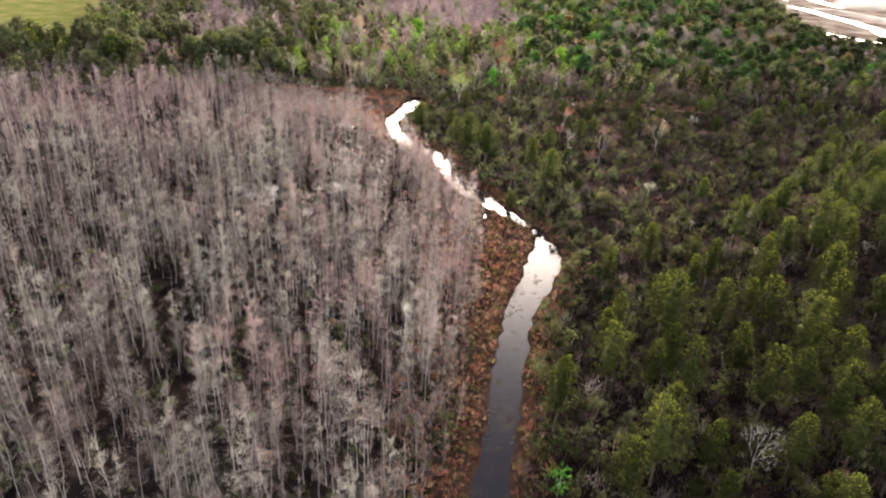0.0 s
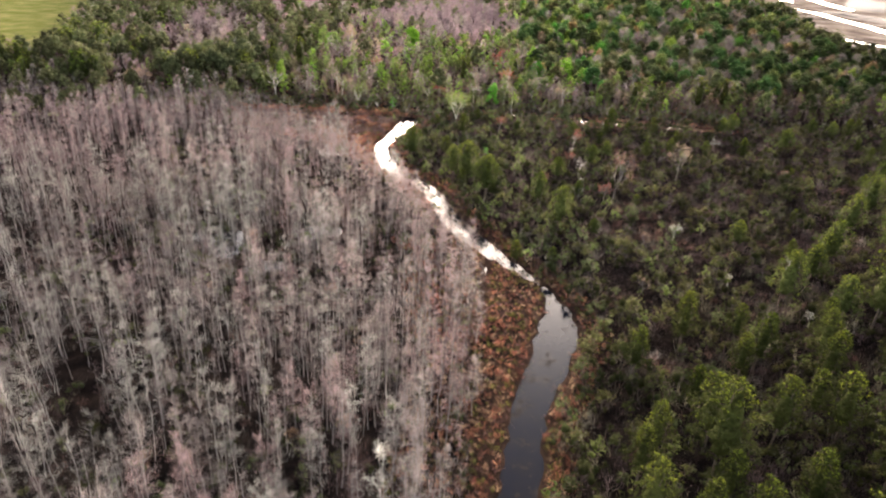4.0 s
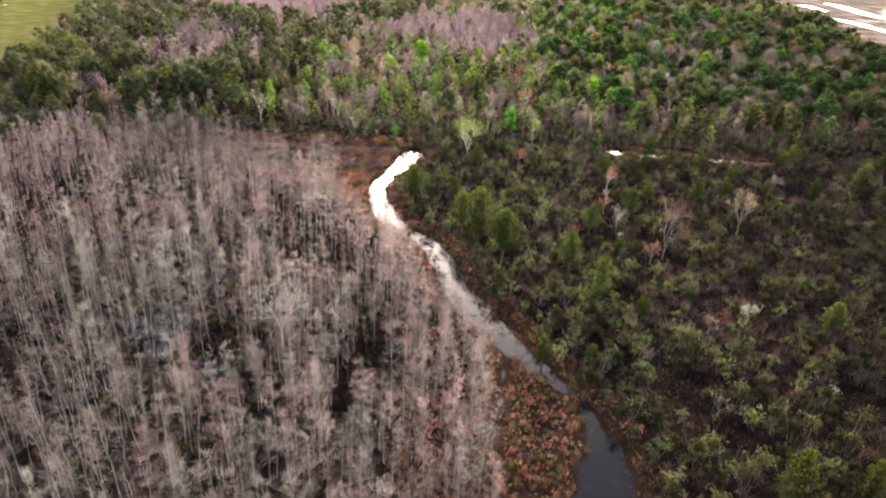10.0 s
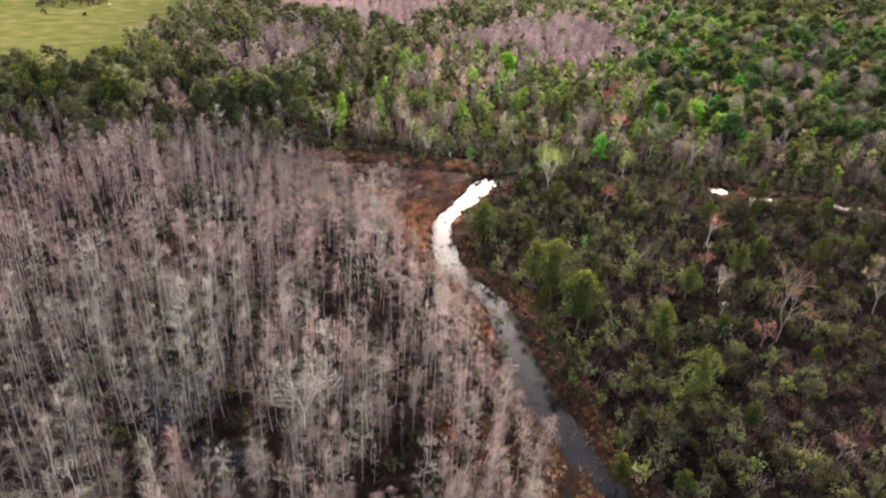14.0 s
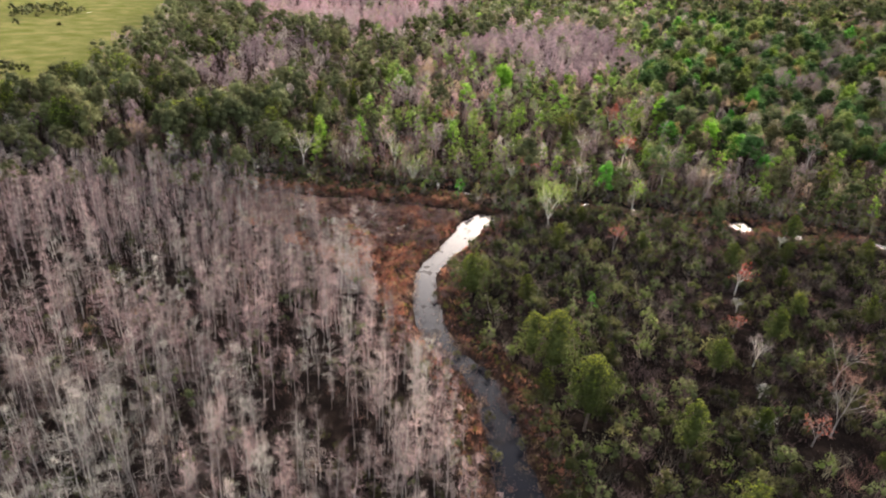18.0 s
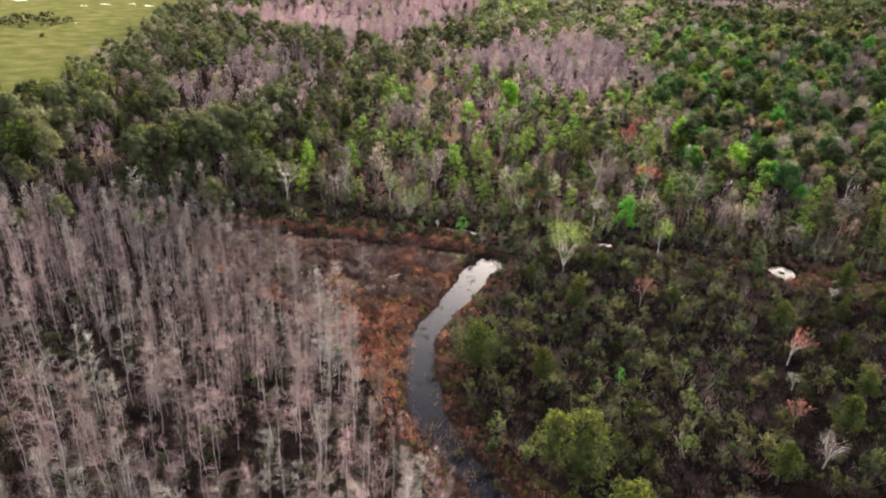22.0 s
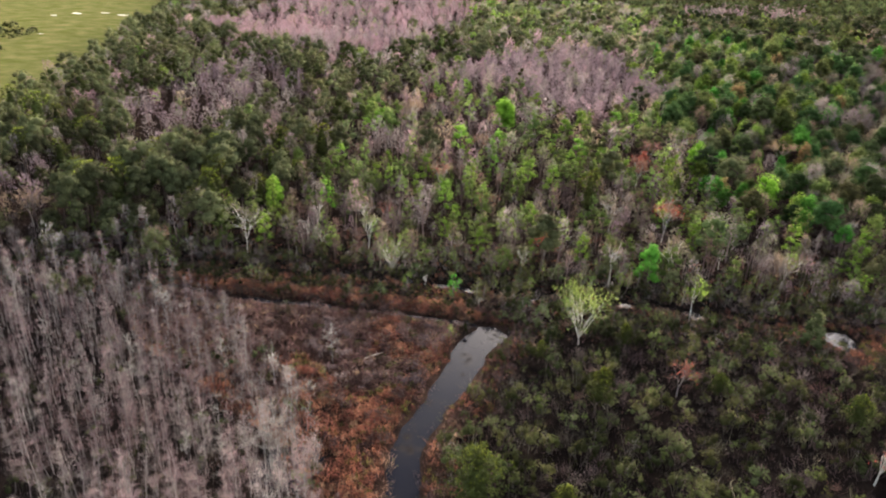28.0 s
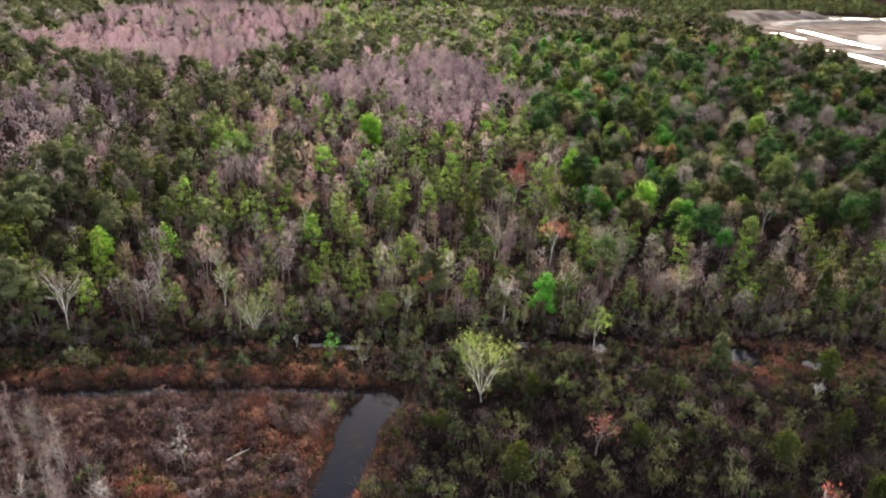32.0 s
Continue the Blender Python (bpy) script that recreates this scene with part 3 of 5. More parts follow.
def broadleaf(seed, h, leaf, leaves=170, width=2.0, low=0.14, size=0.33, wood="bark_grey", twig="twig_grey", lobes=14, bare=16):
    """A small broadleaf tree: trunk, limbs, and leaves in uneven lobes."""
    rs = np.random.RandomState(seed)
    trunk, crown = Shape(), Shape()
    bend = rs.normal(0, 0.1, (4, 2)).cumsum(0)
    trunk.tube([(bend[i, 0], bend[i, 1], h * 0.85 * i / 3) for i in range(4)], [0.1, 0.07, 0.05, 0.02], 4, wood)
    u = (np.arange(lobes) + rs.uniform(0.2, 0.8, lobes)) / lobes
    r = width * np.sqrt(np.clip(1.05 - (1.7 * u - 0.6) ** 2, 0.02, 1)) * rs.uniform(0.3, 0.8, lobes)
    a = rs.uniform(0, 2 * np.pi, lobes)
    at = np.stack([r * np.cos(a), r * np.sin(a), (low + (0.93 - low) * u) * h], 1)
    root = np.stack([0 * u, 0 * u, at[:, 2] * 0.75], 1)
    limb = Shape().slivers(root, at, 0.09, wood, rs)
    if leaves:
        crown.lobes(at, rs.uniform(0.36, 0.6, lobes) * width, leaves // lobes, size * 1.2, leaf, rs, -35, 0.46)
    if bare:
        own = rs.randint(0, lobes, bare)
        b0 = root[own] + (at - root)[own] * rs.uniform(0.4, 1, (bare, 1))
        crown.slivers(b0, b0 + upward(rs, bare, 20, 80) * rs.uniform(0.5, 1.2, (bare, 1)), 0.06, twig, rs)
    return {"trunk": trunk, "trunk/limb": limb, "crown": crown}


def bare_tree(seed, h, twig, wood="bark_grey", limbs=9, twigs=18, width=1.6, thick=0.055, leaf="", leaves=0):
    """A leafless or barely leafing broadleaf tree: a short trunk that forks again and again into fine twigs."""
    twigs = int(twigs * 1.6)
    rs = np.random.RandomState(seed)
    trunk, limb, crown = Shape(), Shape(), Shape()
    foot = np.array([0.0, 0.0, 0.0])
    fork = np.array([rs.normal(0, 0.1), rs.normal(0, 0.1), h * (0.1 if limbs > 13 else rs.uniform(0.2, 0.3))])
    trunk.tube([foot, fork], [0.13, 0.1], 5, wood)
    open_out = min(1.0, 1.5 * width / h + 0.2)
    stems = max(4, limbs // 2)
    a = np.arange(stems) * 2.4 + rs.uniform(-0.4, 0.4, stems)
    ways = np.stack([open_out * np.cos(a) * rs.uniform(0.3, 1.1, stems), open_out * np.sin(a) * rs.uniform(0.3, 1.1, stems), np.ones(stems)], 1)
    at, ways, reach, r = np.repeat(fork[None], stems, 0), ways / np.linalg.norm(ways, axis=1)[:, None], h * 0.37, 0.055
    spots = []
    for level in range(3):
        tips = at + ways * reach * rs.uniform(0.75, 1.15, (len(at), 1))
        if level < 2:
            for p, q in zip(at, tips):
                limb.tube([p, q], [r, r * 0.55], 3, wood)
        else:
            crown.slivers(at, tips, 0.07, wood, rs)
        many = 3
        start = at[:, None] + (tips - at)[:, None] * rs.uniform(0.55, 1.0, (len(at), many, 1))
        bend = ways[:, None] + rs.normal(0, 0.42, (len(at), many, 3)) + (0, 0, 0.06)
        at, ways = start.reshape(-1, 3), bend.reshape(-1, 3)
        spots.append(at)
        ways /= np.linalg.norm(ways, axis=1)[:, None]
        reach, r = reach * 0.68, r * 0.55
    own = np.repeat(np.arange(len(at)), max(2, twigs // 4))
    base = at[own] + ways[own] * reach * rs.uniform(0, 0.6, (len(own), 1))
    fine = ways[own] + rs.normal(0, 0.5, (len(own), 3))
    ends = base + fine * reach * rs.uniform(0.4, 0.9, (len(own), 1))
    crown.slivers(base, ends, thick * 0.8, twig, rs)
    if leaves:
        spots = np.concatenate([ends, np.repeat(np.concatenate(spots[1:]), 3, 0)])
        crown.leaves(spots[rs.randint(0, len(spots), leaves)] + rs.normal(0, 0.3, (leaves, 3)), 0.21, leaf, rs)
    return {"trunk": trunk, "trunk/limb": limb, "crown": crown}


def shrub(seed, h, leaf, twig="twig_dim", leaves=150, stems=9, width=1.5, size=0.15, lobes=10):
    """A wetland shrub: stems from one foot under an uneven dome of small leafy clumps, or bare."""
    rs = np.random.RandomState(seed)
    stem, crown = Shape(), Shape()
    foot = rs.normal(0, 0.25, (stems, 3)) * (1, 1, 0)
    tip = foot + upward(rs, stems, 55, 88) * h * rs.uniform(0.8, 1.3, (stems, 1))
    stem.slivers(foot, tip, 0.06, twig, rs)
    own = rs.randint(0, stems, stems * 3)
    b0 = foot[own] + rs.uniform(0.4, 1.0, (stems * 3, 1)) * (tip - foot)[own]
    stem.slivers(b0, b0 + upward(rs, stems * 3, 10, 85) * rs.uniform(0.4, 1.0, (stems * 3, 1)), 0.045, twig, rs)
    if not leaves:
        return {"stem": stem}
    a = np.arange(lobes) * 2.4 + rs.uniform(-0.5, 0.5, lobes)
    r = width * np.sqrt(np.arange(lobes) / lobes) * rs.uniform(0.55, 1.0, lobes)
    at = np.stack([r * np.cos(a), r * np.sin(a), h * (0.85 - 0.5 * (r / width) ** 1.5) * rs.uniform(0.6, 1.12, lobes)], 1)
    rad = rs.uniform(0.2, 0.4, lobes) * width
    for p, q in zip(at[::4], rad[::4]):
        crown.lump(p - (0, 0, 0.3 * q), q * 0.75, leaf, rs, 1.1)
    crown.lobes(at, rad, leaves // lobes, size * 1.3, leaf, rs, -10, 0.36)
    return {"stem": stem, "crown": crown}


def thicket(seed, h, twig, pieces=64, width=1.3):
    """A leafless bush: a haze of fine upright twigs."""
    rs = np.random.RandomState(seed)
    foot = rs.normal(0, width * 0.42, (pieces, 3)) * (1, 1, 0)
    foot[:, 2] = rs.uniform(0, 0.45 * h, pieces)
    return {"stem": Shape().slivers(foot, foot + upward(rs, pieces, 30, 88) * h * rs.uniform(0.3, 0.65, (pieces, 1)), 0.045, twig, rs)}


def tuft(seed, h, mat, blades=20, width=0.5, leafy=8):
    """A clump of dead marsh grass or dwarf bush: many thin blades, a few small dead leaves."""
    rs = np.random.RandomState(seed)
    foot = rs.normal(0, width * 0.5, (blades, 3)) * (1, 1, 0)
    s = Shape().slivers(foot, foot + upward(rs, blades, 35, 85) * h * rs.uniform(0.5, 1.1, (blades, 1)), 0.06, mat, rs)
    if leafy:
        s.lobes(np.array([(0.0, 0.0, 0.25 * h)]), 0.45 * h, leafy, 0.15, mat, rs, 0, 0.25)
    return s


def canopy(seed, h, leaf, width=2.6, lobes=8, per=15, size=0.4, low=0.2, wood="bark_pine", core=0.7, twig="", bare=0):
    """A leafy tree with a rounded crown of overlapping clumps on a trunk with limbs."""
    rs = np.random.RandomState(seed)
    trunk, crown = Shape(), Shape()
    trunk.tube([(0, 0, 0), (0.1, -0.05, h * 0.4), (0, 0, h * 0.8)], [0.14, 0.1, 0.03], 4, wood)
    u = (np.arange(lobes) + 0.5) / lobes
    r = width * np.sqrt(np.clip(1 - u**1.6, 0, 1)) * rs.uniform(0.45, 0.72, lobes)
    a = np.arange(lobes) * 2.4 + rs.uniform(-0.5, 0.5, lobes)
    rad = width * rs.uniform(0.34, 0.52, lobes)
    z = h * low + rad * 0.6 + (h * (1 - low) - rad * 1.3) * u * rs.uniform(0.85, 1.0, lobes)
    at = np.stack([r * np.cos(a), r * np.sin(a), z], 1)
    limb = Shape().slivers(at * (0, 0, 0.7), at, 0.1, wood, rs)
    for p, q in zip(at, rad):
        crown.lump(p, q * core, leaf, rs)
    crown.lobes(at, rad, per, size, leaf, rs, -30, 0.5)
    if bare:
        crown.slivers(at[rs.randint(0, lobes, bare)], at[rs.randint(0, lobes, bare)] + upward(rs, bare, 10, 80) * width * 0.6, 0.08, twig, rs)
    return {"trunk": trunk, "trunk/limb": limb, "crown": crown}


def haze(seed, h, twig, width=2.4, limbs=9, per=10, thick=0.09, low=0.3, wood="twig_umber"):
    """A leafless tree whose fine twigs make a rounded, airy crown."""
    rs = np.random.RandomState(seed)
    trunk, crown = Shape(), Shape()
    trunk.tube([(0, 0, 0), (0.1, 0.05, h * 0.4), (0, 0.1, h * 0.75)], [0.12, 0.085, 0.03], 3, wood)
    u = (np.arange(limbs) + rs.uniform(0.1, 0.9, limbs)) / limbs
    a = np.arange(limbs) * 2.4 + rs.uniform(-0.6, 0.6, limbs)
    r = width * np.sqrt(np.clip(1.02 - u**2, 0.02, 1)) * rs.uniform(0.4, 0.7, limbs)
    at = np.stack([r * np.cos(a), r * np.sin(a), h * (low + (0.82 - low) * u)], 1)
    root = at * (0.05, 0.05, 1) - np.stack([0 * r, 0 * r, 0.5 * r], 1)
    limb = Shape().slivers(root, at, 0.11, wood, rs)
    n = limbs * per
    u = rs.uniform(0, 1, n) ** 0.8
    a = rs.uniform(0, 2 * np.pi, n)
    r = 0.85 * width * np.sqrt(np.clip(1.02 - u**1.8, 0, 1)) * (0.45 + 0.55 * np.minimum(1, u / 0.35)) * np.sqrt(rs.uniform(0.05, 1, n)) * (1 + 0.25 * np.sin(3 * a + 5 * u + seed))
    base = np.stack([r * np.cos(a), r * np.sin(a), h * (low + (0.86 - low) * u)], 1)
    way = upward(rs, n, 15, 85) + 0.35 * np.stack([np.cos(a), np.sin(a), 0.6 + 0 * a], 1)
    crown.slivers(base, base + way * width * rs.uniform(0.18, 0.42, (n, 1)), thick, twig, rs)
    return {"trunk": trunk, "trunk/limb": limb, "crown": crown}


def far_crown(seed, h, leaf, pieces=44, width=3.2, size=0.95, low=0.3):
    """A crown far off: fewer, larger leaf clumps over a short trunk."""
    rs = np.random.RandomState(seed)
    s = Shape().slivers([(0, 0, 0), (0, 0, 0)], [(0, 0, h * 0.8)] * 2, 0.25, "bark_grey", rs)
    u = rs.uniform(0, 1, pieces)
    r = width * np.sqrt(np.clip(1.03 - u**2, 0, 1)) * rs.uniform(0.55, 1, pieces)
    a = rs.uniform(0, 2 * np.pi, pieces)
    at = np.stack([r * np.cos(a), r * np.sin(a), h * (low + (1 - low) * u)], 1)
    return s.leaves(at, size, leaf, rs, at - (0, 0, h * (low + 0.12)))


# ---- ground and water ----


def stretch_axis(lo, hi, fine, far, first):
    mid = np.arange(lo, hi + 0.01, fine)
    steps = first * 1.35 ** np.arange(0, 40)
    up = hi + np.cumsum(steps)
    down = lo - np.cumsum(steps)
    return np.concatenate([down[down > -far][::-1], [mid[0]], mid[1:], up[up < far]])


def build_ground():
    xs, ys = stretch_axis(-75, 95, 1.0, 4000, 2.0), stretch_axis(20, 275, 1.15, 4500, 2.0)
    gx, gy = np.meshgrid(xs, ys)
    x, y = gx.ravel(), gy.ravel()
    z = height(x, y)
    calm = (np.abs(x) > 300) | (y > 330)
    z = np.where(calm, 0.45, z)
    nx, ny = len(xs), len(ys)
    i = (np.arange(ny - 1)[:, None] * nx + np.arange(nx - 1)[None]).ravel()
    tris = np.concatenate([np.stack([i, i + 1, i + nx + 1], 1), np.stack([i, i + nx + 1, i + nx], 1)])
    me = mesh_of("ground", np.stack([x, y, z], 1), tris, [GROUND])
    me.polygons.foreach_set("use_smooth", np.ones(len(tris), bool))
    zone = np.zeros((len(x), 4), np.float32)
    marsh = inside(MARSH, x, y)
    d = channels(x, y)
    zone[:, 2] = np.clip(np.where(marsh, 1.0, 0) + np.clip(1.2 - d / 5, 0, 1) * (y < 256) + 0.4 * np.clip((y - 268) / 12, 0, 1), 0, 1)
    zone[:, 3] = 1
    att = me.color_attributes.new("zone", "FLOAT_COLOR", "POINT")
    att.data.foreach_set("color", zone.ravel())
    return tagged(new("ground", me), "dark wet leaf-littered swamp soil", "ground", kind="structure")


def flat_sheet(name, poly, z, mat, label, category):
    """A level sheet with the given outline."""
    bm = bmesh.new()
    face = bm.faces.new([bm.verts.new((x, y, z)) for x, y in poly])
    face.normal_update()
    if face.normal.z < 0:
        face.normal_flip()
    bmesh.ops.triangulate(bm, faces=bm.faces[:])
    me = bpy.data.meshes.new(name)
    bm.to_mesh(me)
    bm.free()
    me.materials.append(mat)
    return tagged(new(name, me), label, category, kind="structure")


def wavy(poly, amount, seed, cuts=6):
    """The outline with its sides broken into uneven steps."""
    out = []
    for k, (a, b) in enumerate(zip(poly, poly[1:] + poly[:1])):
        for c in range(cuts):
            f = c / cuts
            x, y = a[0] + f * (b[0] - a[0]), a[1] + f * (b[1] - a[1])
            out.append((x + amount * (float(grain(x, y, 17, seed)) - 0.5), y + amount * (float(grain(x, y, 23, seed + 1)) - 0.5)))
    return out


build_ground()
flat_sheet("water", [(-200, -60), (140, -60), (140, 275), (-200, 275)], 0.0, WATER, "still dark swamp water reflecting the pale sky", "water")


def zone_sheet(name, poly, zone, label, z=0.5):
    ob = flat_sheet(name, poly, z, GROUND, label, "ground")
    att = ob.data.color_attributes.new("zone", "FLOAT_COLOR", "POINT")
    att.data.foreach_set("color", list(zone) * len(ob.data.vertices))
    return ob


zone_sheet("ground_field", FIELD, (1, 0, 0, 1), "open meadow of short yellow-green grass")
zone_sheet("ground_mine", MINE, (0, 1, 0, 1), "bare graded sand of an open dig")
POND = "shallow pond reflecting white sky in bare sand"
flat_sheet("water_pond", wavy([(412, 770), (417, 726), (413, 656), (402, 584), (374, 520), (366, 528), (388, 580), (401, 655), (405, 726)], 5, 40), 0.56, WATER, POND, "water")
flat_sheet("water_pond", wavy([(318, 566), (324, 560), (327, 532), (334, 508), (352, 486), (346, 482), (328, 504), (321, 530)], 3, 41), 0.56, WATER, POND, "water")
flat_sheet("water_pond", wavy([(556, 905), (660, 952), (640, 892), (550, 845)], 12, 42), 0.56, WATER, POND, "water")
flat_sheet("water_pond", wavy([(520, 980), (526, 954), (506, 866), (490, 788), (480, 782), (482, 822), (496, 888), (510, 940)], 4, 44), 0.56, WATER, POND, "water")
flat_sheet("water_pond", wavy([(794, 1300), (1066, 1330), (932, 1250), (733, 1225)], 20, 46), 0.56, WATER, POND, "water")
flat_sheet("water_pond", wavy([(455, 925), (459, 904), (447, 873), (455, 850), (461, 880), (468, 918)], 4, 48), 0.56, WATER, POND, "water")
for fx, fy, fr in ((-352, 654, 3), (-336, 668, 2.2), (-318, 661, 2.5), (-357, 633, 2), (-300, 540, 1.2), (-420, 640, 4)):
    flat_sheet("water_puddle", wavy([(fx - 2 * fr, fy), (fx, fy - 0.5 * fr), (fx + 1.6 * fr, fy + 0.2 * fr), (fx, fy + 0.6 * fr)], fr, 50), 0.56, WATER, "pale puddle in short meadow grass", "water")


def ridge(pts, wide, tall, mat, seed, label):
    """A long low heap of earth along a line."""
    rs = np.random.RandomState(seed)
    pts = np.array(pts, float)
    k = np.linspace(0, len(pts) - 1, 14)
    line = np.stack([np.interp(k, range(len(pts)), pts[:, 0]), np.interp(k, range(len(pts)), pts[:, 1])], 1)
    way = np.gradient(line, axis=0)
    side = np.stack([-way[:, 1], way[:, 0]], 1) / np.linalg.norm(way, axis=1)[:, None]
    rows = []
    for f, up in ((-1, 0), (-0.55, 0.7), (-0.1, 1), (0.4, 0.8), (1, 0)):
        w = wide * f * rs.uniform(0.8, 1.2, 14)
        ends = np.clip(np.minimum(np.arange(14), 13 - np.arange(14)) / 2.0, 0, 1)
        rows.append(np.column_stack([line + side * w[:, None], 0.4 + tall * up * ends * rs.uniform(0.75, 1.15, 14)]))
    v = np.concatenate(rows)
    t = []
    for a in range(4):
        for b in range(13):
            p = a * 14 + b
            t += [(p, p + 1, p + 15), (p, p + 15, p + 14)]
    me = mesh_of("earth_bank", v, t, [mat])
    me.polygons.foreach_set("use_smooth", np.ones(len(t), bool))
    att = me.color_attributes.new("zone", "FLOAT_COLOR", "POINT")
    att.data.foreach_set("color", [0, 1, 0, 1] * len(v))
    return tagged(new("earth_bank", me), label, "earth bank", "banks in the dig")


def mud_material():
    m, n, l, b = material("dark_mud", 0.8)
    geo = n.new("ShaderNodeNewGeometry")
    t = noise_node(n, l, geo.outputs["Position"], 0.08, 5.0)
    l.new(ramp_node(n, l, t.outputs["Fac"], [(0.35, (0.035, 0.026, 0.022)), (0.65, (0.11, 0.08, 0.065))]).outputs["Color"], b.inputs["Base Color"])
    return m


MUD = mud_material()
ridge([(480, 1085), (560, 1180), (675, 1240), (700, 1190)], 42, 11, GROUND, 1, "pale heaped sand bank in the dig")
ridge([(533, 1050), (681, 1150), (880, 1230)], 15, 4, MUD, 2, "dark muddy earth bank in the dig")
ridge([(440, 760), (450, 680), (440, 600), (420, 540)], 12, 3, MUD, 3, "brown earth bank beside a pond")
ridge([(520, 780), (560, 860), (620, 930)], 34, 3, MUD, 4, "broad brown earth bank in the dig")
ridge([(386, 640), (396, 720), (398, 800)], 5, 1.5, GROUND, 5, "low sand bank beside a pond")

# ---- cypress stand ----
rs = np.random.RandomState(11)


def in_stand(x, y):
    return inside(STAND, x, y) & (shore(CANAL, x, y) > 0.8) & seen_from_path(x, y) & (grain(x, y, 6, 12) > 0.22)


FORMS = [(12.5, "twig_cypress", 1.6), (14, "twig_cypress", 1.8), (11, "twig_pink", 1.5), (13, "twig_pink", 1.65), (14.5, "twig_lichen", 2.1), (10, "twig_cypress", 1.4), (12, "twig_umber", 1.6)]
CYPRESS = [cypress(100 + i, hh, tw, 32, 46, sp * 1.05, 0.0155, 0.27) for i, (hh, tw, sp) in enumerate(FORMS)]
CYPRESS_MID = [cypress(120 + i, hh, tw, 30, 34, sp * 1.05, 0.0205, 0.25) for i, (hh, tw, sp) in enumerate(FORMS)]
CYPRESS_FAR = [cypress(150 + i, hh, tw, 24, 20, sp, 0.038, 0.22) for i, (hh, tw, sp) in enumerate(FORMS)]
stand = scatter(-190, 15, 36, 250, 3.05, rs, in_stand)
stand = stand[~inside(MARSH, stand[:, 0], stand[:, 1]) | (rs.uniform(size=len(stand)) < 0.6)]
near = (stand[:, 0] > -32) & (stand[:, 1] > 62) & (stand[:, 1] < 215)
order = rs.permutation(np.nonzero(near)[0])[:290]
chosen = np.zeros(len(stand), bool)
chosen[order] = True
kinds = [thing("cypress_tree", CYPRESS[i], lab, "tree", "cypress stand") for i, lab in enumerate([
    "slender leafless cypress with grey-brown feathery twigs", "tall leafless cypress with grey-brown feathery twigs", "leafless cypress with pinkish-brown twigs in flooded ground",
    "slender leafless cypress with pinkish-brown twigs", "tall leafless cypress with pale lichen-covered twigs", "small leafless cypress with grey-brown twigs", "leafless cypress with dark brown-grey twigs"])]
inner = stand[chosen]
lining = shore(CANAL, inner[:, 0], inner[:, 1]) < 7
set_out(kinds, inner[~lining], rs, (0.65, 1.2), 2.5)
set_out([thing("cypress_tree", CYPRESS[5], "low leafless cypress beside the canal", "tree", "cypress stand"), thing("cypress_tree", CYPRESS[2], "low leafless pinkish cypress beside the canal", "tree", "cypress stand")], inner[lining], rs, (0.45, 0.8), 2.5)
rest = stand[~chosen]
pink = 0.9 * grain(rest[:, 0], rest[:, 1], 22, 9) + 0.0065 * (rest[:, 1] - 120) + 0.5 * np.exp(-shore(CANAL, rest[:, 0], rest[:, 1]) / 12)
pick = np.where(rs.uniform(size=len(rest)) < np.clip(pink - 0.24, 0.08, 0.85), rs.choice([2, 3], len(rest)), rs.choice([0, 1, 4, 5, 6], len(rest), p=[0.29, 0.25, 0.13, 0.13, 0.2]))
grey = (rest[:, 1] < 168) & (rs.uniform(size=len(rest)) < np.clip((-rest[:, 0] + 0.12 * (130 - rest[:, 1])) / 26, 0, 0.85))
pick = np.where(grey, rs.choice([0, 1, 4, 5, 6], len(rest), p=[0.18, 0.14, 0.34, 0.12, 0.22]), pick)
pick = np.where(inside(MARSH, rest[:, 0], rest[:, 1]), rs.choice([0, 2, 4, 5], len(rest), p=[0.3, 0.15, 0.3, 0.25]), pick)
LICHEN = [(-39.5, 147, 9), (-38.5, 138, 6), (-36, 95, 7), (-41, 77, 8), (-31, 116, 5), (-51.5, 189, 7)]
mossy = sum(np.exp(-((rest[:, 0] - a) ** 2 + (rest[:, 1] - b) ** 2) / r**2) for a, b, r in LICHEN)
pick = np.where(rs.uniform(size=len(rest)) < 0.85 * mossy, 4, pick)
pick = np.where(rest[:, 0] < -58, pick + 7, pick)
# Westward darkening paints lens falloff into twig colour; canal-side and lichen trees are paler.
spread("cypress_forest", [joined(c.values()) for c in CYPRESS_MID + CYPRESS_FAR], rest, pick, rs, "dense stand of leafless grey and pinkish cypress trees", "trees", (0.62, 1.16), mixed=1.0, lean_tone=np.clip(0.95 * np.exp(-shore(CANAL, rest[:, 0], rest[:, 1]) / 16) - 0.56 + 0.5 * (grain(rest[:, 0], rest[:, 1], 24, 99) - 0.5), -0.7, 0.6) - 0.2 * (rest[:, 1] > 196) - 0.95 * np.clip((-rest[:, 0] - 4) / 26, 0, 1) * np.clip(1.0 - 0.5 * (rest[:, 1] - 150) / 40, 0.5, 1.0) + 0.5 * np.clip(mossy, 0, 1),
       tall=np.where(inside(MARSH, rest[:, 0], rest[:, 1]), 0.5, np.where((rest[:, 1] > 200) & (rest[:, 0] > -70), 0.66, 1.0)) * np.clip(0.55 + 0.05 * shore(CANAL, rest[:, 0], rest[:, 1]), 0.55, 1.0))

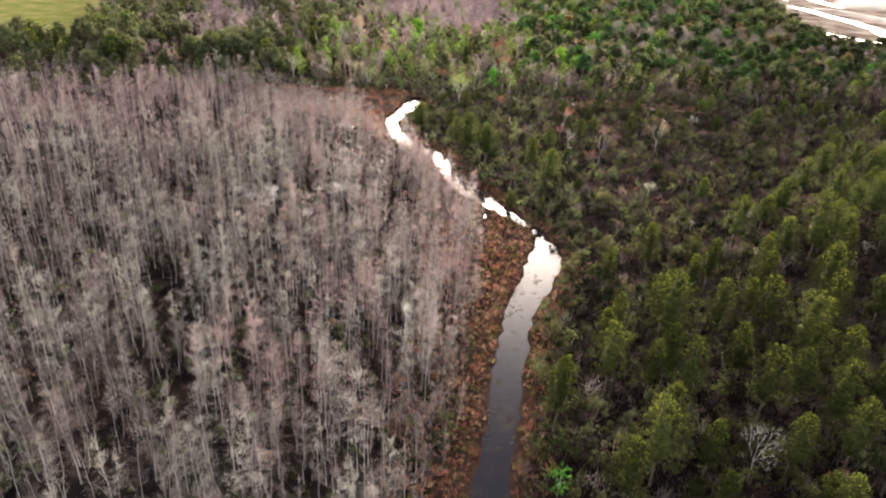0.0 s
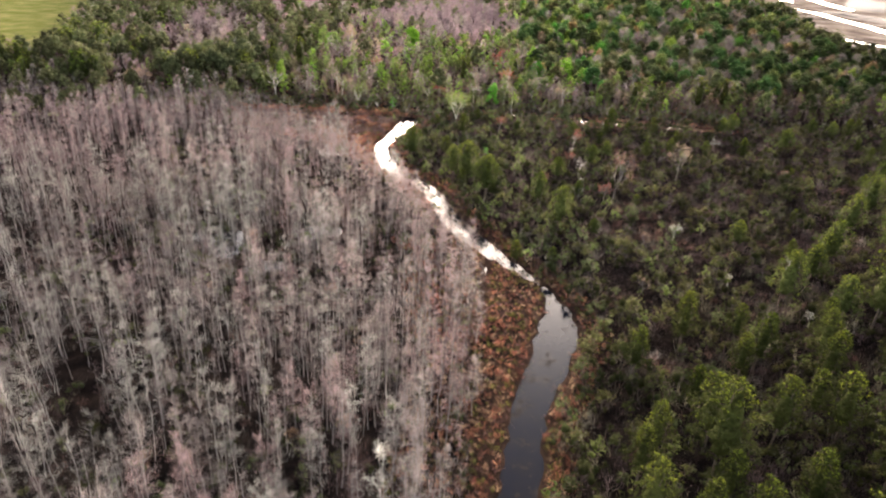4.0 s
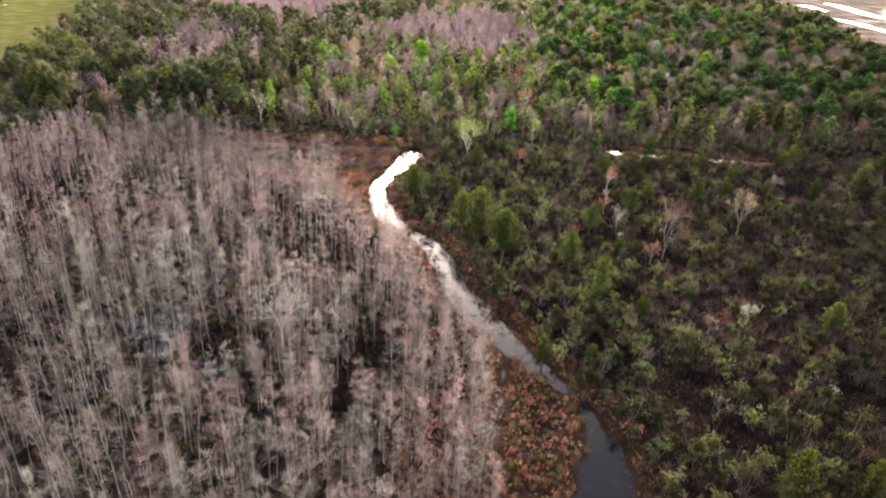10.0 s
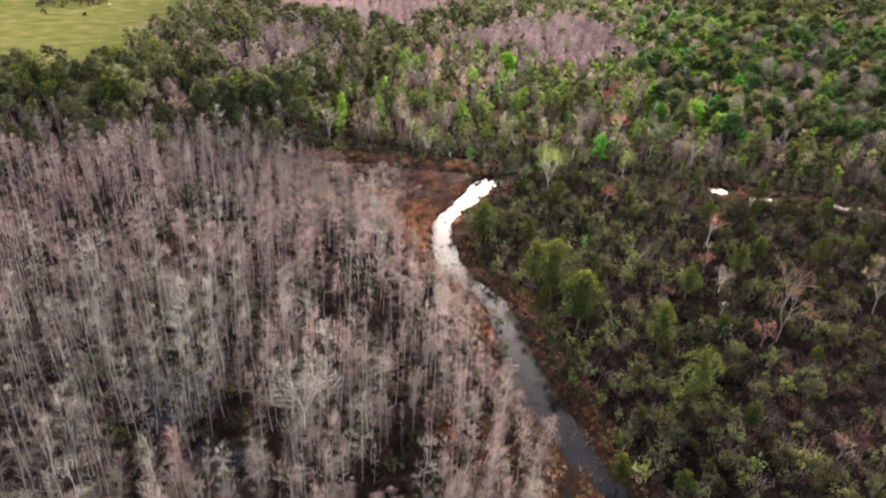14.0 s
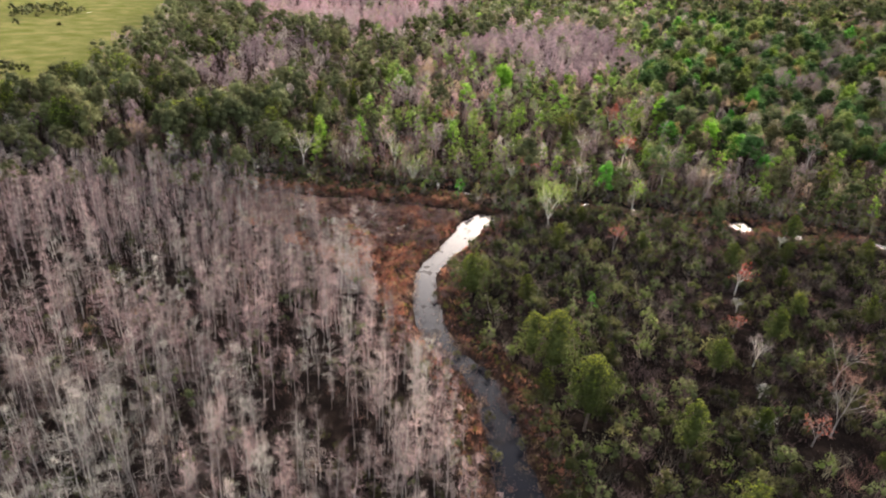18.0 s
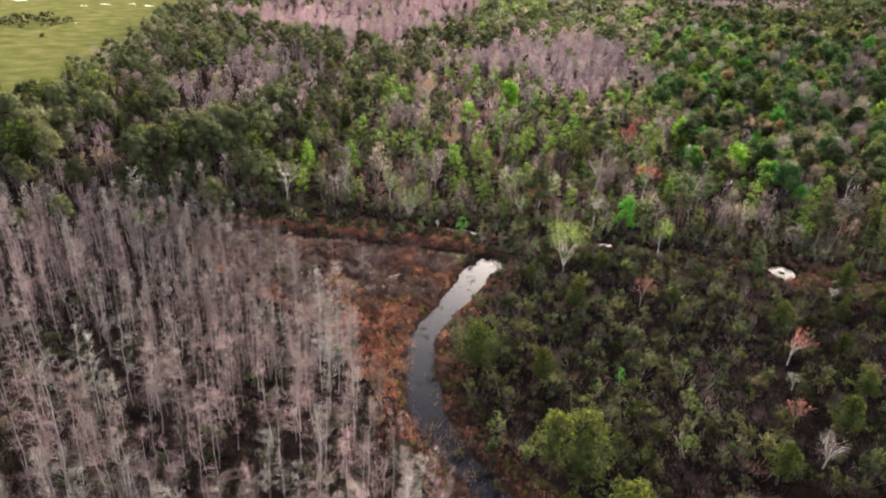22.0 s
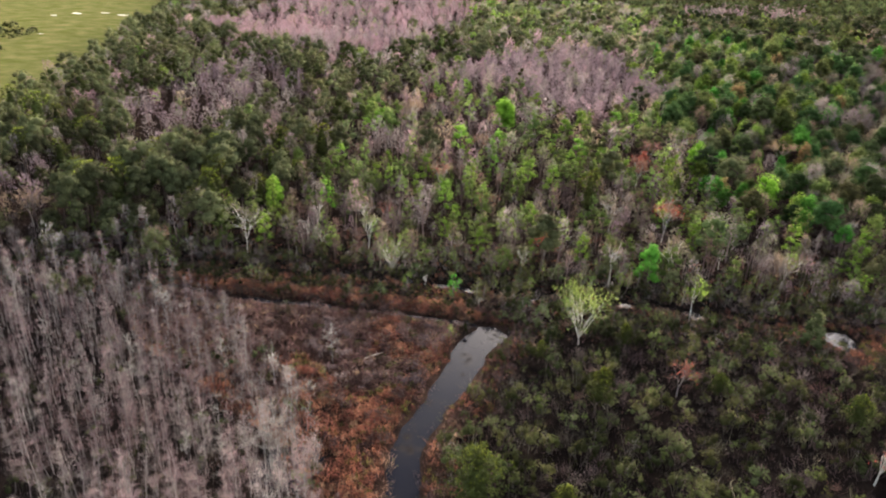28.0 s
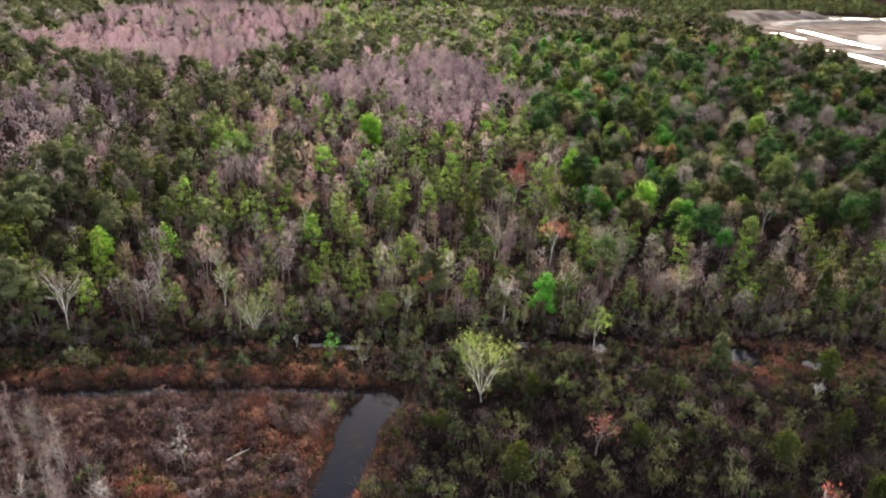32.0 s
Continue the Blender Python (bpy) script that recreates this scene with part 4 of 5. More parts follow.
fill = scatter(-75, 12, 60, 215, 4.0, rs, lambda x, y: in_stand(x, y) & ((x > -12) | (grain(x, y, 5, 86) > 0.5)))
spread("young_cypresses", [joined(c.values()) for c in CYPRESS_FAR], fill, np.where(fill[:, 0] < -12, rs.choice([0, 5, 6], len(fill), p=[0.3, 0.2, 0.5]), rs.choice(7, len(fill), p=[0.22, 0.12, 0.2, 0.16, 0.04, 0.1, 0.16])), rs, "young leafless cypresses crowded between taller ones", "trees", (0.4, 0.7), mixed=0.5)
DWARF = [(-19, 203), (-27, 219), (-39, 234), (-49, 242), (-62, 248), (-76, 249), (-100, 232), (-66, 208), (-40, 196)]
dwarf = scatter(-100, -18, 195, 250, 2.3, rs, lambda x, y: inside(DWARF, x, y) & (shore(DITCH_SOUTH, x, y) > 1))
spread("dwarf_cypresses", [joined(c.values()) for c in CYPRESS_FAR], dwarf, rs.choice([0, 1, 2, 3, 4, 5, 6], len(dwarf), p=[0.24, 0.1, 0.14, 0.1, 0.1, 0.14, 0.18]), rs, "low crowded pale leafless cypresses at the marsh edge", "trees", (0.36, 0.7), mixed=0.5, lean_tone=np.full(len(dwarf), -0.75))
LOW = [thicket(870, 2.2, "twig_umber", 34), thicket(871, 1.8, "reed_plum", 34), thicket(872, 2.0, "twig_rust", 30), shrub(873, 2.4, "leaf_moss", leaves=60), thicket(874, 2.4, "twig_dim", 34), shrub(875, 2.2, "leaf_dark", leaves=80)]
low = scatter(-75, 14, 40, 232, 2.7, rs, lambda x, y: inside(STAND, x, y) & (shore(CANAL, x, y) > 0.8) & seen_from_path(x, y) & ((grain(x, y, 9, 91) > 0.3) | (grain(x, y, 6, 12) < 0.27)))
spread("stand_undergrowth", [joined(f.values()) for f in LOW], low, rs.choice(6, len(low), p=[0.2, 0.15, 0.07, 0.14, 0.2, 0.24]), rs, "reddish-brown and dark bushes under leafless cypresses", "shrubs", (0.6, 1.4))

# ---- marsh and banks ----
TUFTS = [tuft(200, 1.0, "reed_rust"), tuft(201, 0.8, "reed_rust", 18, 0.7, 12), tuft(202, 0.9, "reed_tan"), tuft(203, 0.8, "reed_green"), tuft(204, 1.0, "reed_plum", 20, 0.7, 8), tuft(205, 0.7, "reed_plum")]
reeds = scatter(-68, 0, 192, 252, 0.8, rs, lambda x, y: inside(MARSH, x, y) & (channels(x, y) > 0.15) & (grain(x, y, 2.5, 14) > 0.2))
tone = grain(reeds[:, 0], reeds[:, 1], 7, 4) + 0.6 * (reeds[:, 1] - 227) / 25 + 0.25 * (reeds[:, 0] < -34)
pick = np.where(tone > 0.6, rs.choice([4, 5, 2], len(reeds), p=[0.5, 0.35, 0.15]), rs.choice([0, 1, 2, 3], len(reeds), p=[0.42, 0.38, 0.12, 0.08]))
spread("marsh_reeds", TUFTS, reeds, pick, rs, "rust-brown dead marsh grass and dwarf bushes", "grass", (0.6, 1.5))


def mound(seed, h, mat, twig):
    """A rounded low marsh bush, thick with dead leaves and stems."""
    rs = np.random.RandomState(seed)
    at = np.array([(0.0, 0.0, 0.4 * h), (0.5 * h, 0.2 * h, 0.25 * h), (-0.4 * h, 0.35 * h, 0.3 * h)])
    s = Shape().lobes(at, 0.5 * h, 22, 0.19 * h, mat, rs, -10, 0.34)
    foot = rs.normal(0, 0.35 * h, (30, 3)) * (1, 1, 0)
    return s.slivers(foot, foot + upward(rs, 30, 45, 88) * h * rs.uniform(0.6, 1.3, (30, 1)), 0.045, twig, rs)


MOUNDS = [mound(880, 1.3, "reed_rust", "twig_tan"), mound(881, 1.1, "reed_plum", "twig_umber"), mound(882, 1.4, "reed_plum", "twig_grey"), mound(883, 1.2, "reed_tan", "reed_rust"), mound(884, 1.2, "leaf_olive", "twig_umber"), mound(885, 1.5, "twig_umber", "twig_grey")]
hummock = scatter(-68, 0, 192, 252, 1.45, rs, lambda x, y: inside(MARSH, x, y) & (channels(x, y) > 0.4) & (grain(x, y, 4, 95) > 0.25))
tone = grain(hummock[:, 0], hummock[:, 1], 7, 4) + 0.6 * (hummock[:, 1] - 227) / 25 + 0.25 * (hummock[:, 0] < -34)
spread("marsh_bushes", MOUNDS, hummock, np.where(tone > 0.55, rs.choice([1, 2, 5, 4], len(hummock), p=[0.4, 0.3, 0.2, 0.1]), rs.choice([0, 3, 2, 4], len(hummock), p=[0.5, 0.2, 0.22, 0.08])), rs, "rounded rust-red and plum-brown marsh bushes", "shrubs", (0.45, 1.25))


def bank(x, y):
    d = channels(x, y)
    west = (y < 150) & (x < np.interp(y, [r[1] for r in CANAL], [r[0] for r in CANAL])) & (x > -6)
    return (d > 0.35) & (d < np.where(west, 13, 3.4) + 3.0 * grain(x, y, 8, 6)) & seen_from_path(x, y)


banks = scatter(-70, 110, 30, 262, 0.82, rs, bank)
tone = grain(banks[:, 0], banks[:, 1], 6, 8)
pick = np.where(tone > 0.6, rs.choice([2, 4], len(banks)), rs.choice([0, 1, 3, 5], len(banks), p=[0.24, 0.2, 0.24, 0.32]))
grassy = (banks[:, 1] < 150) & (rs.uniform(size=len(banks)) < np.where(grain(banks[:, 0], banks[:, 1], 5, 81) > 0.45, 0.8, 0.25))
pick = np.where(grassy, rs.choice([0, 2, 3], len(banks), p=[0.36, 0.4, 0.24]), pick)
spread("bank_reeds", TUFTS, banks, pick, rs, "orange-brown dead grass along the water's edge", "grass", (0.5, 1.25))
floats = scatter(-20, 40, 48, 250, 0.8, rs, lambda x, y: (shore(CANAL, x, y) < -0.1) & (grain(x, y, 7, 61) + 0.5 * grain(x, y, 1.5, 62) > np.where((y > 140) & (y < 205), 0.52, 0.84)))
spread("water_weeds", [tuft(210, 0.35, "reed_plum", 6, 0.8, 4), tuft(211, 0.3, "reed_green", 6, 0.6, 3), tuft(212, 1.0, "reed_tan", 9, 0.5, 0), tuft(213, 1.2, "twig_umber", 8, 0.5, 0)], floats, np.where((floats[:, 1] > 140) & (floats[:, 1] < 205), rs.choice([0, 2, 3], len(floats), p=[0.3, 0.35, 0.35]), rs.randint(0, 2, len(floats))), rs, "sparse dead weeds standing in dark water", "weeds", (0.5, 1.1), -0.1)
snagged = scatter(-18, 32, 118, 226, 1.9, rs, lambda x, y: (shore(CANAL, x, y) > np.where((y > 146) & (y < 194), -1.9, -0.9)) & (shore(CANAL, x, y) < 1.2) & (grain(x, y, 9, 63) > np.where((y > 146) & (y < 194), 0.38, 0.6)))
spread("water_brush", [joined(thicket(876, 1.7, "twig_umber", 40, 1.0).values()), joined(thicket(877, 2.0, "twig_rust", 40, 0.9).values()), joined(thicket(878, 1.5, "reed_tan", 40, 1.0).values()), joined(shrub(879, 1.7, "leaf_olive", leaves=70, width=0.9).values())],
       snagged, rs.choice(4, len(snagged), p=[0.3, 0.2, 0.3, 0.2]), rs, "dead brown brush leaning over the water's edge", "brush", (0.6, 1.3), 0.05)

# ---- shrub land east of the canal ----


def east(x, y):
    line = np.array(CANAL)
    cx = np.interp(y, line[:, 1], line[:, 0])
    return (x > cx) & open_ground(x, y) & (channels(x, y) > np.where((x > 38) & (y > 240), 5.0, 1.5)) & seen_from_path(x, y) & (y < 258)


SHRUBS = [shrub(300, 3.4, "leaf_olive"), shrub(301, 2.8, "leaf_dark"), shrub(302, 4.2, "leaf_olive", "twig_umber", 190, width=1.8), shrub(303, 3.0, "leaf_moss", "twig_umber"), thicket(304, 2.8, "twig_dim"),
          thicket(305, 2.6, "twig_umber"), shrub(306, 3.8, "leaf_dark", leaves=190, width=1.8), thicket(307, 2.2, "twig_rust"), thicket(308, 3.2, "twig_grey"),
          shrub(309, 3.2, "leaf_green", "twig_sage", 120, width=1.2), thicket(310, 3.4, "twig_sage", 72, 1.5)]
bush = scatter(-6, 190, 42, 258, 2.5, rs, lambda x, y: east(x, y) & (grain(x, y, 5, 93) > np.where(x > 85, 0.36, 0.16)))
cl = np.hypot(bush[:, 0] - CLEARING[0], bush[:, 1] - CLEARING[1]) < CLEARING[2] * (0.6 + 0.7 * grain(bush[:, 0], bush[:, 1], 6, 71))
pick = rs.choice(11, len(bush), p=[0.12, 0.17, 0.06, 0.13, 0.09, 0.21, 0.06, 0.05, 0.02, 0.07, 0.02])
pick = np.where((bush[:, 0] < 42) & (bush[:, 1] < 200) & (rs.uniform(size=len(bush)) < 0.3), rs.choice([9, 3, 1], len(bush), p=[0.35, 0.35, 0.3]), pick)
pick = np.where(cl, rs.choice([4, 5, 7, 8], len(bush), p=[0.1, 0.25, 0.5, 0.15]), pick)
near = (bush[:, 0] < 60) & (bush[:, 1] > 110) & (bush[:, 1] < 250)
order = rs.permutation(np.nonzero(near)[0])[:230]
chosen = np.zeros(len(bush), bool)
chosen[order] = True
kinds = [thing("shrub", SHRUBS[i], lab, "shrub", "shrubs beside the canal") for i, lab in (
    (0, "olive-green leafy wetland shrub"), (1, "dark green leafy wetland shrub"), (9, "fresh green leafy wetland shrub"), (3, "moss-green leafy wetland shrub"))]
set_out(kinds, bush[chosen], rs, (0.6, 1.5), 5)
# Shrub colour darkens eastward, painting in lens falloff.
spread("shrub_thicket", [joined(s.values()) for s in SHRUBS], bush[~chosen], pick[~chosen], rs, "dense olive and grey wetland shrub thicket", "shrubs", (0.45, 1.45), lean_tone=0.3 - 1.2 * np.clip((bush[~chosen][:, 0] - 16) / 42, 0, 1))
COVER = [tuft(320, 1.3, "twig_umber", 12, 1.0, 0), tuft(321, 1.0, "leaf_dark", 6, 1.0, 8), tuft(322, 1.2, "twig_dim", 12, 1.0, 0), tuft(323, 0.9, "reed_plum", 10, 0.9, 4)]
cover = scatter(-4, 150, 40, 258, 1.55, rs, lambda x, y: east(x, y) & (grain(x, y, 5, 33) > 0.12))
# Brush gets the same painted darkening to the east.
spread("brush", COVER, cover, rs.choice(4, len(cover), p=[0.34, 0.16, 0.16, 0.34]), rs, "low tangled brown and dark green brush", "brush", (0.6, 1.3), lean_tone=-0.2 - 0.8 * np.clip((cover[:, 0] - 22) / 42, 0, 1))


def berm(x, y):
    return (y > 246) & (y < 268) & (channels(x, y) > np.where(x > 38, 1.6, 0.3)) & ~inside(MARSH, x, y) & (x < 130) & (x > -100)


berms = scatter(-100, 130, 244, 269, 2.1, rs, lambda x, y: berm(x, y) & (grain(x, y, 4, 31) > 0.3))
spread("berm_shrubs", [joined(SHRUBS[i].values()) for i in (0, 1, 4, 6, 7, 8)], berms, rs.choice(6, len(berms), p=[0.22, 0.22, 0.2, 0.12, 0.1, 0.14]), rs, "low grey-green shrubs on the berm between ditches", "shrubs", (0.42, 0.92))
berms = scatter(-100, 130, 244, 285, 1.3, rs, lambda x, y: (berm(x, y) | ((y >= 264) & (shore(DITCH_NORTH, x, y) > 0.3))) & (grain(x, y, 4, 32) > 0.15))
spread("berm_grass", TUFTS + COVER, berms, rs.choice(10, len(berms), p=[0.12, 0.12, 0.08, 0.05, 0.14, 0.09, 0.12, 0.1, 0.1, 0.08]), rs, "dead brown grass and brush along the ditches", "grass", (0.6, 1.3))

foot = scatter(-95, 120, 255, 276, 2.6, rs, lambda x, y: (shore(DITCH_NORTH, x, y) > np.where(x > 38, 3.5, 0.7)) & (shore(DITCH_SOUTH, x, y) > 3.2) & (grain(x, y, 6, 36) > np.where(y > 262, 0.25, 0.5)))
FOOT = [joined(f.values()) for f in (broadleaf(890, 3.6, "leaf_green", 110, 1.2, 0.12, 0.2, lobes=9, bare=8), broadleaf(891, 3.0, "leaf_lime", 90, 0.9, 0.12, 0.18, lobes=8, bare=6), shrub(892, 2.6, "leaf_moss", "twig_grey"), thicket(893, 2.8, "twig_grey"), broadleaf(894, 4.2, "leaf_olive", 110, 1.2, 0.12, 0.2, lobes=9, bare=14), thicket(895, 2.6, "twig_tan"))]
# Bush colour is lightened in the west and painted darker eastward as well.
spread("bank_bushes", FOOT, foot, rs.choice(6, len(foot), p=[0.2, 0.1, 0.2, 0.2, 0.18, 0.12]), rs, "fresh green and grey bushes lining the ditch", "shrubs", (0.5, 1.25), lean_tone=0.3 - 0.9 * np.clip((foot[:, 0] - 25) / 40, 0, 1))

strip = scatter(-68, 2, 247, 258, 0.75, rs, lambda x, y: (shore(DITCH_SOUTH, x, y) > 0.5) & (shore(DITCH_SOUTH, x, y) < 4.2) & (y > 250.5) & (shore(CANAL, x, y) > 0.3))
spread("ditch_grass", [TUFTS[0], TUFTS[2], MOUNDS[0], MOUNDS[1]], strip, rs.choice(4, len(strip), p=[0.4, 0.25, 0.2, 0.15]), rs, "rust and tan dead grass standing along the ditch", "grass", (0.7, 1.4))

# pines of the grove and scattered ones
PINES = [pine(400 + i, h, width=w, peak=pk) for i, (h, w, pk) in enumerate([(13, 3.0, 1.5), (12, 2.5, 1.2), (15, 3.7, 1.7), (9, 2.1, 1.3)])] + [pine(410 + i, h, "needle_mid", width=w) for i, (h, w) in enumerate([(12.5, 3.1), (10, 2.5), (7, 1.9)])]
kinds = [thing("pine_tree", p, lab, "tree", "pines beside the canal") for p, lab in zip(PINES, (
    "pine with a rounded yellow-green crown", "young pine with a rounded yellow-green crown", "tall pine with a broad yellow-green crown", "small young pine in the shrubs",
    "fresh green pine standing above wetland shrubs", "young fresh green pine above wetland shrubs", "small bushy green pine among wetland shrubs"))]
ONES = np.array([(37.9, 80, 17), (26.3, 70.9, 13), (17.6, 63.2, 12.5), (37.3, 68.8, 12.5), (59.4, 78.1, 15.5), (35.2, 54.5, 10), (49.3, 87.1, 12), (82.7, 117, 18), (56.2, 62.5, 14), (28.2, 53.4, 14), (44.5, 109.2, 12),
                 (40.9, 94.1, 8), (43.5, 89.3, 9), (33.8, 101.5, 10),  (8.8, 186.1, 10.6), (16.7, 173.5, 12.5), (20.2, 139.5, 6), (31.7, 154.4, 12), (29.5, 170, 9.7), (75, 98, 15), (66, 105, 12)])
grove = scatter(10, 160, 40, 200, 9.2, rs, lambda x, y: inside(PINE_GROVE, x, y) & (shore(CANAL, x, y) > 5) & seen_from_path(x, y, 20))
grove = grove[np.min(np.hypot(grove[:, :1] - ONES[:, 0], grove[:, 1:] - ONES[:, 1]), axis=1) > 4.5]
loose = scatter(10, 190, 118, 250, 10, rs, lambda x, y: east(x, y) & ~inside(PINE_GROVE, x, y) & (rs.uniform(size=len(x)) < np.where(x < 60, 0.3, 0.34)) & (np.hypot(x - 52, y - 156) > 12))
pick_h = np.concatenate([ONES[:, 2], rs.uniform(8, 14, len(grove)), rs.uniform(3.5, 8.5, len(loose))])
every = np.concatenate([ONES[:, :2], grove, loose])
tall_of = np.array([13, 12, 15, 9.0, 12.5, 10, 7])
front = np.arange(len(every)) < 260
used = set()
for (x, y), hh in zip(every[front], pick_h[front]):
    k = 3 if hh < 8.5 else int(np.argmin(np.abs(tall_of[:3] - hh) + rs.uniform(0, 1.5, 3)))
    if y > 118 and (hh >= 8.5 or rs.uniform() < 0.4):
        k = 4 if hh >= 10.5 else 5 if hh >= 8.5 else 6
    m = pose(x, y, float(height(np.array([x]), np.array([y]))[0]) - 0.1, rs.uniform(-3, 3), rs.uniform(-3, 3), rs.uniform(0, 360)) @ Matrix.Scale(hh / tall_of[k], 4)
    c = kinds[k] if k not in used else copy_thing(kinds[k], Matrix())
    c.matrix_basis = m
    used.add(k)
if (~front).sum():
    spread("pine_wood", [joined(p.values()) for p in PINES], every[~front], rs.randint(0, 4, (~front).sum()), rs, "dense wood of yellow-green pines", "trees")

# ---- trees that stand out singly ----


def single(name, parts, x, y, label, category="tree", turn=0.0, group=""):
    ob = thing(name, parts, label, category, group)
    ob.matrix_basis = pose(x, y, float(height(np.array([x]), np.array([y]))[0]) - 0.1, 0, 0, turn)
    return ob


single("pine_tree", pine(795, 8.8, "needle_mid", "needle_lit_tip", 190, 9, 3.5, 0.22, 0.5, 2.6), -2.4, 207.0, "broad round green pine beside the canal")
single("pine_tree", pine(796, 12.0, "needle_mid", "needle_lit_tip", 240, 9, 4.1, 0.28, 0.52, 2.2), 12.3, 184.6, "broad round yellow-green pine above shrubs")
single("pine_tree", pine(797, 11.4, "needle_mid", "needle_lit_tip", 170, 9, 3.4, 0.52, 0.5, 2.0), 16.8, 174.9, "round-topped green pine on a slim bare trunk above shrubs")
single("birch_like_tree", bare_tree(800, 10.7, "twig_sage", "bark_white", 14, 5, 2.6, 0.06, "leaf_bright", 260), -23.8, 264.9, "pale white-barked tree with sparse new green leaves beside a ditch")
single("willow_tree", bare_tree(801, 13.2, "leaf_lime", "bark_white", 16, 8, 2.5, 0.05, "leaf_lime", 620), 12.6, 245.7, "multi-stemmed tree with pale bark and yellow-green new leaves")
single("maple_tree", canopy(802, 10, "leaf_emerald", 2.9, 14, 34, 0.3, 0.1), 27.7, 271, "compact vivid green young tree in full leaf")
single("sapling", broadleaf(803, 9.2, "leaf_bright", 120, 2.2, 0.55, 0.3, "bark_white", lobes=9), 33.8, 257.8, "thin pale-trunked sapling with a small green crown")
single("cedar_tree", canopy(804, 8.1, "leaf_moss", 2.4, 12, 26, 0.32, 0.08, bare=20, twig="twig_sage"), 52.8, 252, "conical olive-green tree beside the ditch")
single("red_maple", bare_tree(805, 7.5, "leaf_coral", "bark_grey", 8, 12, 0.5, 0.09, "leaf_red", 60), 7.0, 275.7, "slender young maple with red-orange buds")
single("red_maple", bare_tree(806, 10.5, "twig_tan", "bark_white", 9, 10, 1.6, 0.08, "leaf_red", 210), 35.2, 294.2, "pale maple with deep red flowers below a bare top")
single("red_maple", bare_tree(807, 6.0, "twig_rust", "bark_grey", 9, 14, 1.2, 0.05, "leaf_coral", 110), 26.6, 233.7, "small maple with coral-red buds in the shrubs")
single("bare_tree", bare_tree(808, 9.0, "twig_tan", "bark_grey", 10, 13, 1.3, 0.05), 54.5, 272, "leafless pinkish-tan tree beside the ditch")
single("beech_tree", canopy(809, 14, "leaf_vivid", 4.9, 22, 60, 0.36, 0.2, core=0.78), -5.6, 381.5, "broad bright lime-green tree above the woodland")
single("red_maple", bare_tree(810, 6.6, "twig_rust", "bark_white", 8, 8, 0.8, 0.05, "leaf_red", 90), 48.9, 219.3, "small maple with bright red buds")
single("red_maple", bare_tree(831, 4.6, "twig_rust", "bark_grey", 8, 12, 0.9, 0.06, "leaf_coral", 80), 44.5, 203, "small upright maple with coral-red buds")
single("green_bush", broadleaf(832, 3.4, "leaf_emerald", 110, 1.1, 0.12, 0.2, lobes=8, bare=4), 20, 207.6, "small fresh green bush in brown brush", "bush")
single("bare_tree", bare_tree(811, 10.5, "twig_tan", "bark_grey", 12, 12, 2.0, 0.04), 73.2, 192.5, "spreading leafless tan tree above the shrubs")
single("bare_tree", bare_tree(812, 9.0, "twig_rust", "bark_grey", 9, 12, 1.6, 0.04), 57, 192, "leafless rusty-brown tree above the shrubs")
single("bare_tree", bare_tree(813, 11.5, "twig_rust", "bark_grey", 10, 10, 1.3, 0.04), 51.6, 179, "tall leafless tree with pale limbs and rusty twigs")
single("red_maple", bare_tree(814, 5.0, "twig_rust", "bark_grey", 8, 10, 0.8, 0.05, "leaf_coral", 60), 48.2, 176.5, "low maple with coral buds")
single("bare_tree", bare_tree(815, 5.9, "twig_grey", "bark_white", 9, 12, 1.3, 0.07), 45.5, 194.8, "small pale grey leafless tree")
single("dead_tree", cypress(816, 7.3, "twig_lichen", 18, 8, 1.5, 0.07, 0.3), -27, 233, "small pale leafless cypress standing in marsh")
single("dead_tree", cypress(817, 5.5, "twig_lichen", 16, 8, 1.2, 0.07, 0.3), -34, 226, "small lichen-pale leafless cypress in marsh")
single("pale_tree", bare_tree(818, 11.4, "twig_grey", "bark_white", 11, 8, 1.4, 0.05), -55.3, 267.6, "slender pale grey leafless tree")
single("snag", bare_tree(819, 6.3, "bark_white", "bark_white", 5, 3, 0.9, 0.07), -44.8, 276, "bare white dead snag")
single("tulip_tree", canopy(820, 11.8, "leaf_bright", 2.2, 14, 26, 0.32, 0.08), -56.4, 286.4, "tall narrow bright green young tree")
single("bare_tree", bare_tree(821, 6.3, "twig_tan", "bark_grey", 9, 14, 1.8, 0.09, "leaf_coral", 50), -72.9, 264, "small tan and orange budding tree")
single("bare_tree", bare_tree(822, 9.2, "twig_tan", "bark_grey", 12, 16, 3.4, 0.1), -106.1, 271, "broad leafless tan tree beside pines")
single("green_bush", broadleaf(823, 3.6, "leaf_lime", 120, 1.3, 0.1, 0.24, lobes=9, bare=4), -19.5, 259.4, "small lime-green bush on the berm", "bush")
single("green_bush", broadleaf(824, 5.6, "leaf_emerald", 150, 1.5, 0.1, 0.26, lobes=10, bare=4), -10.3, 257.2, "upright fresh green bush on the berm", "bush")
single("green_bush", broadleaf(825, 2.4, "leaf_lime", 70, 0.9, 0.1, 0.2, lobes=6, bare=3), -9.6, 243.5, "small yellow-green bush at the marsh edge", "bush")
single("dead_tree", bare_tree(826, 12.4, "bark_white", "bark_white", 9, 6, 2.2, 0.07), -21, 142.3, "forked bare white tree among cypresses")
single("pine_tree", pine(827, 11, "needle_dark", "needle", 90, 8, 5.0, 0.35, 0.9), 266, 453, "lone dark pine at the edge of the dig")
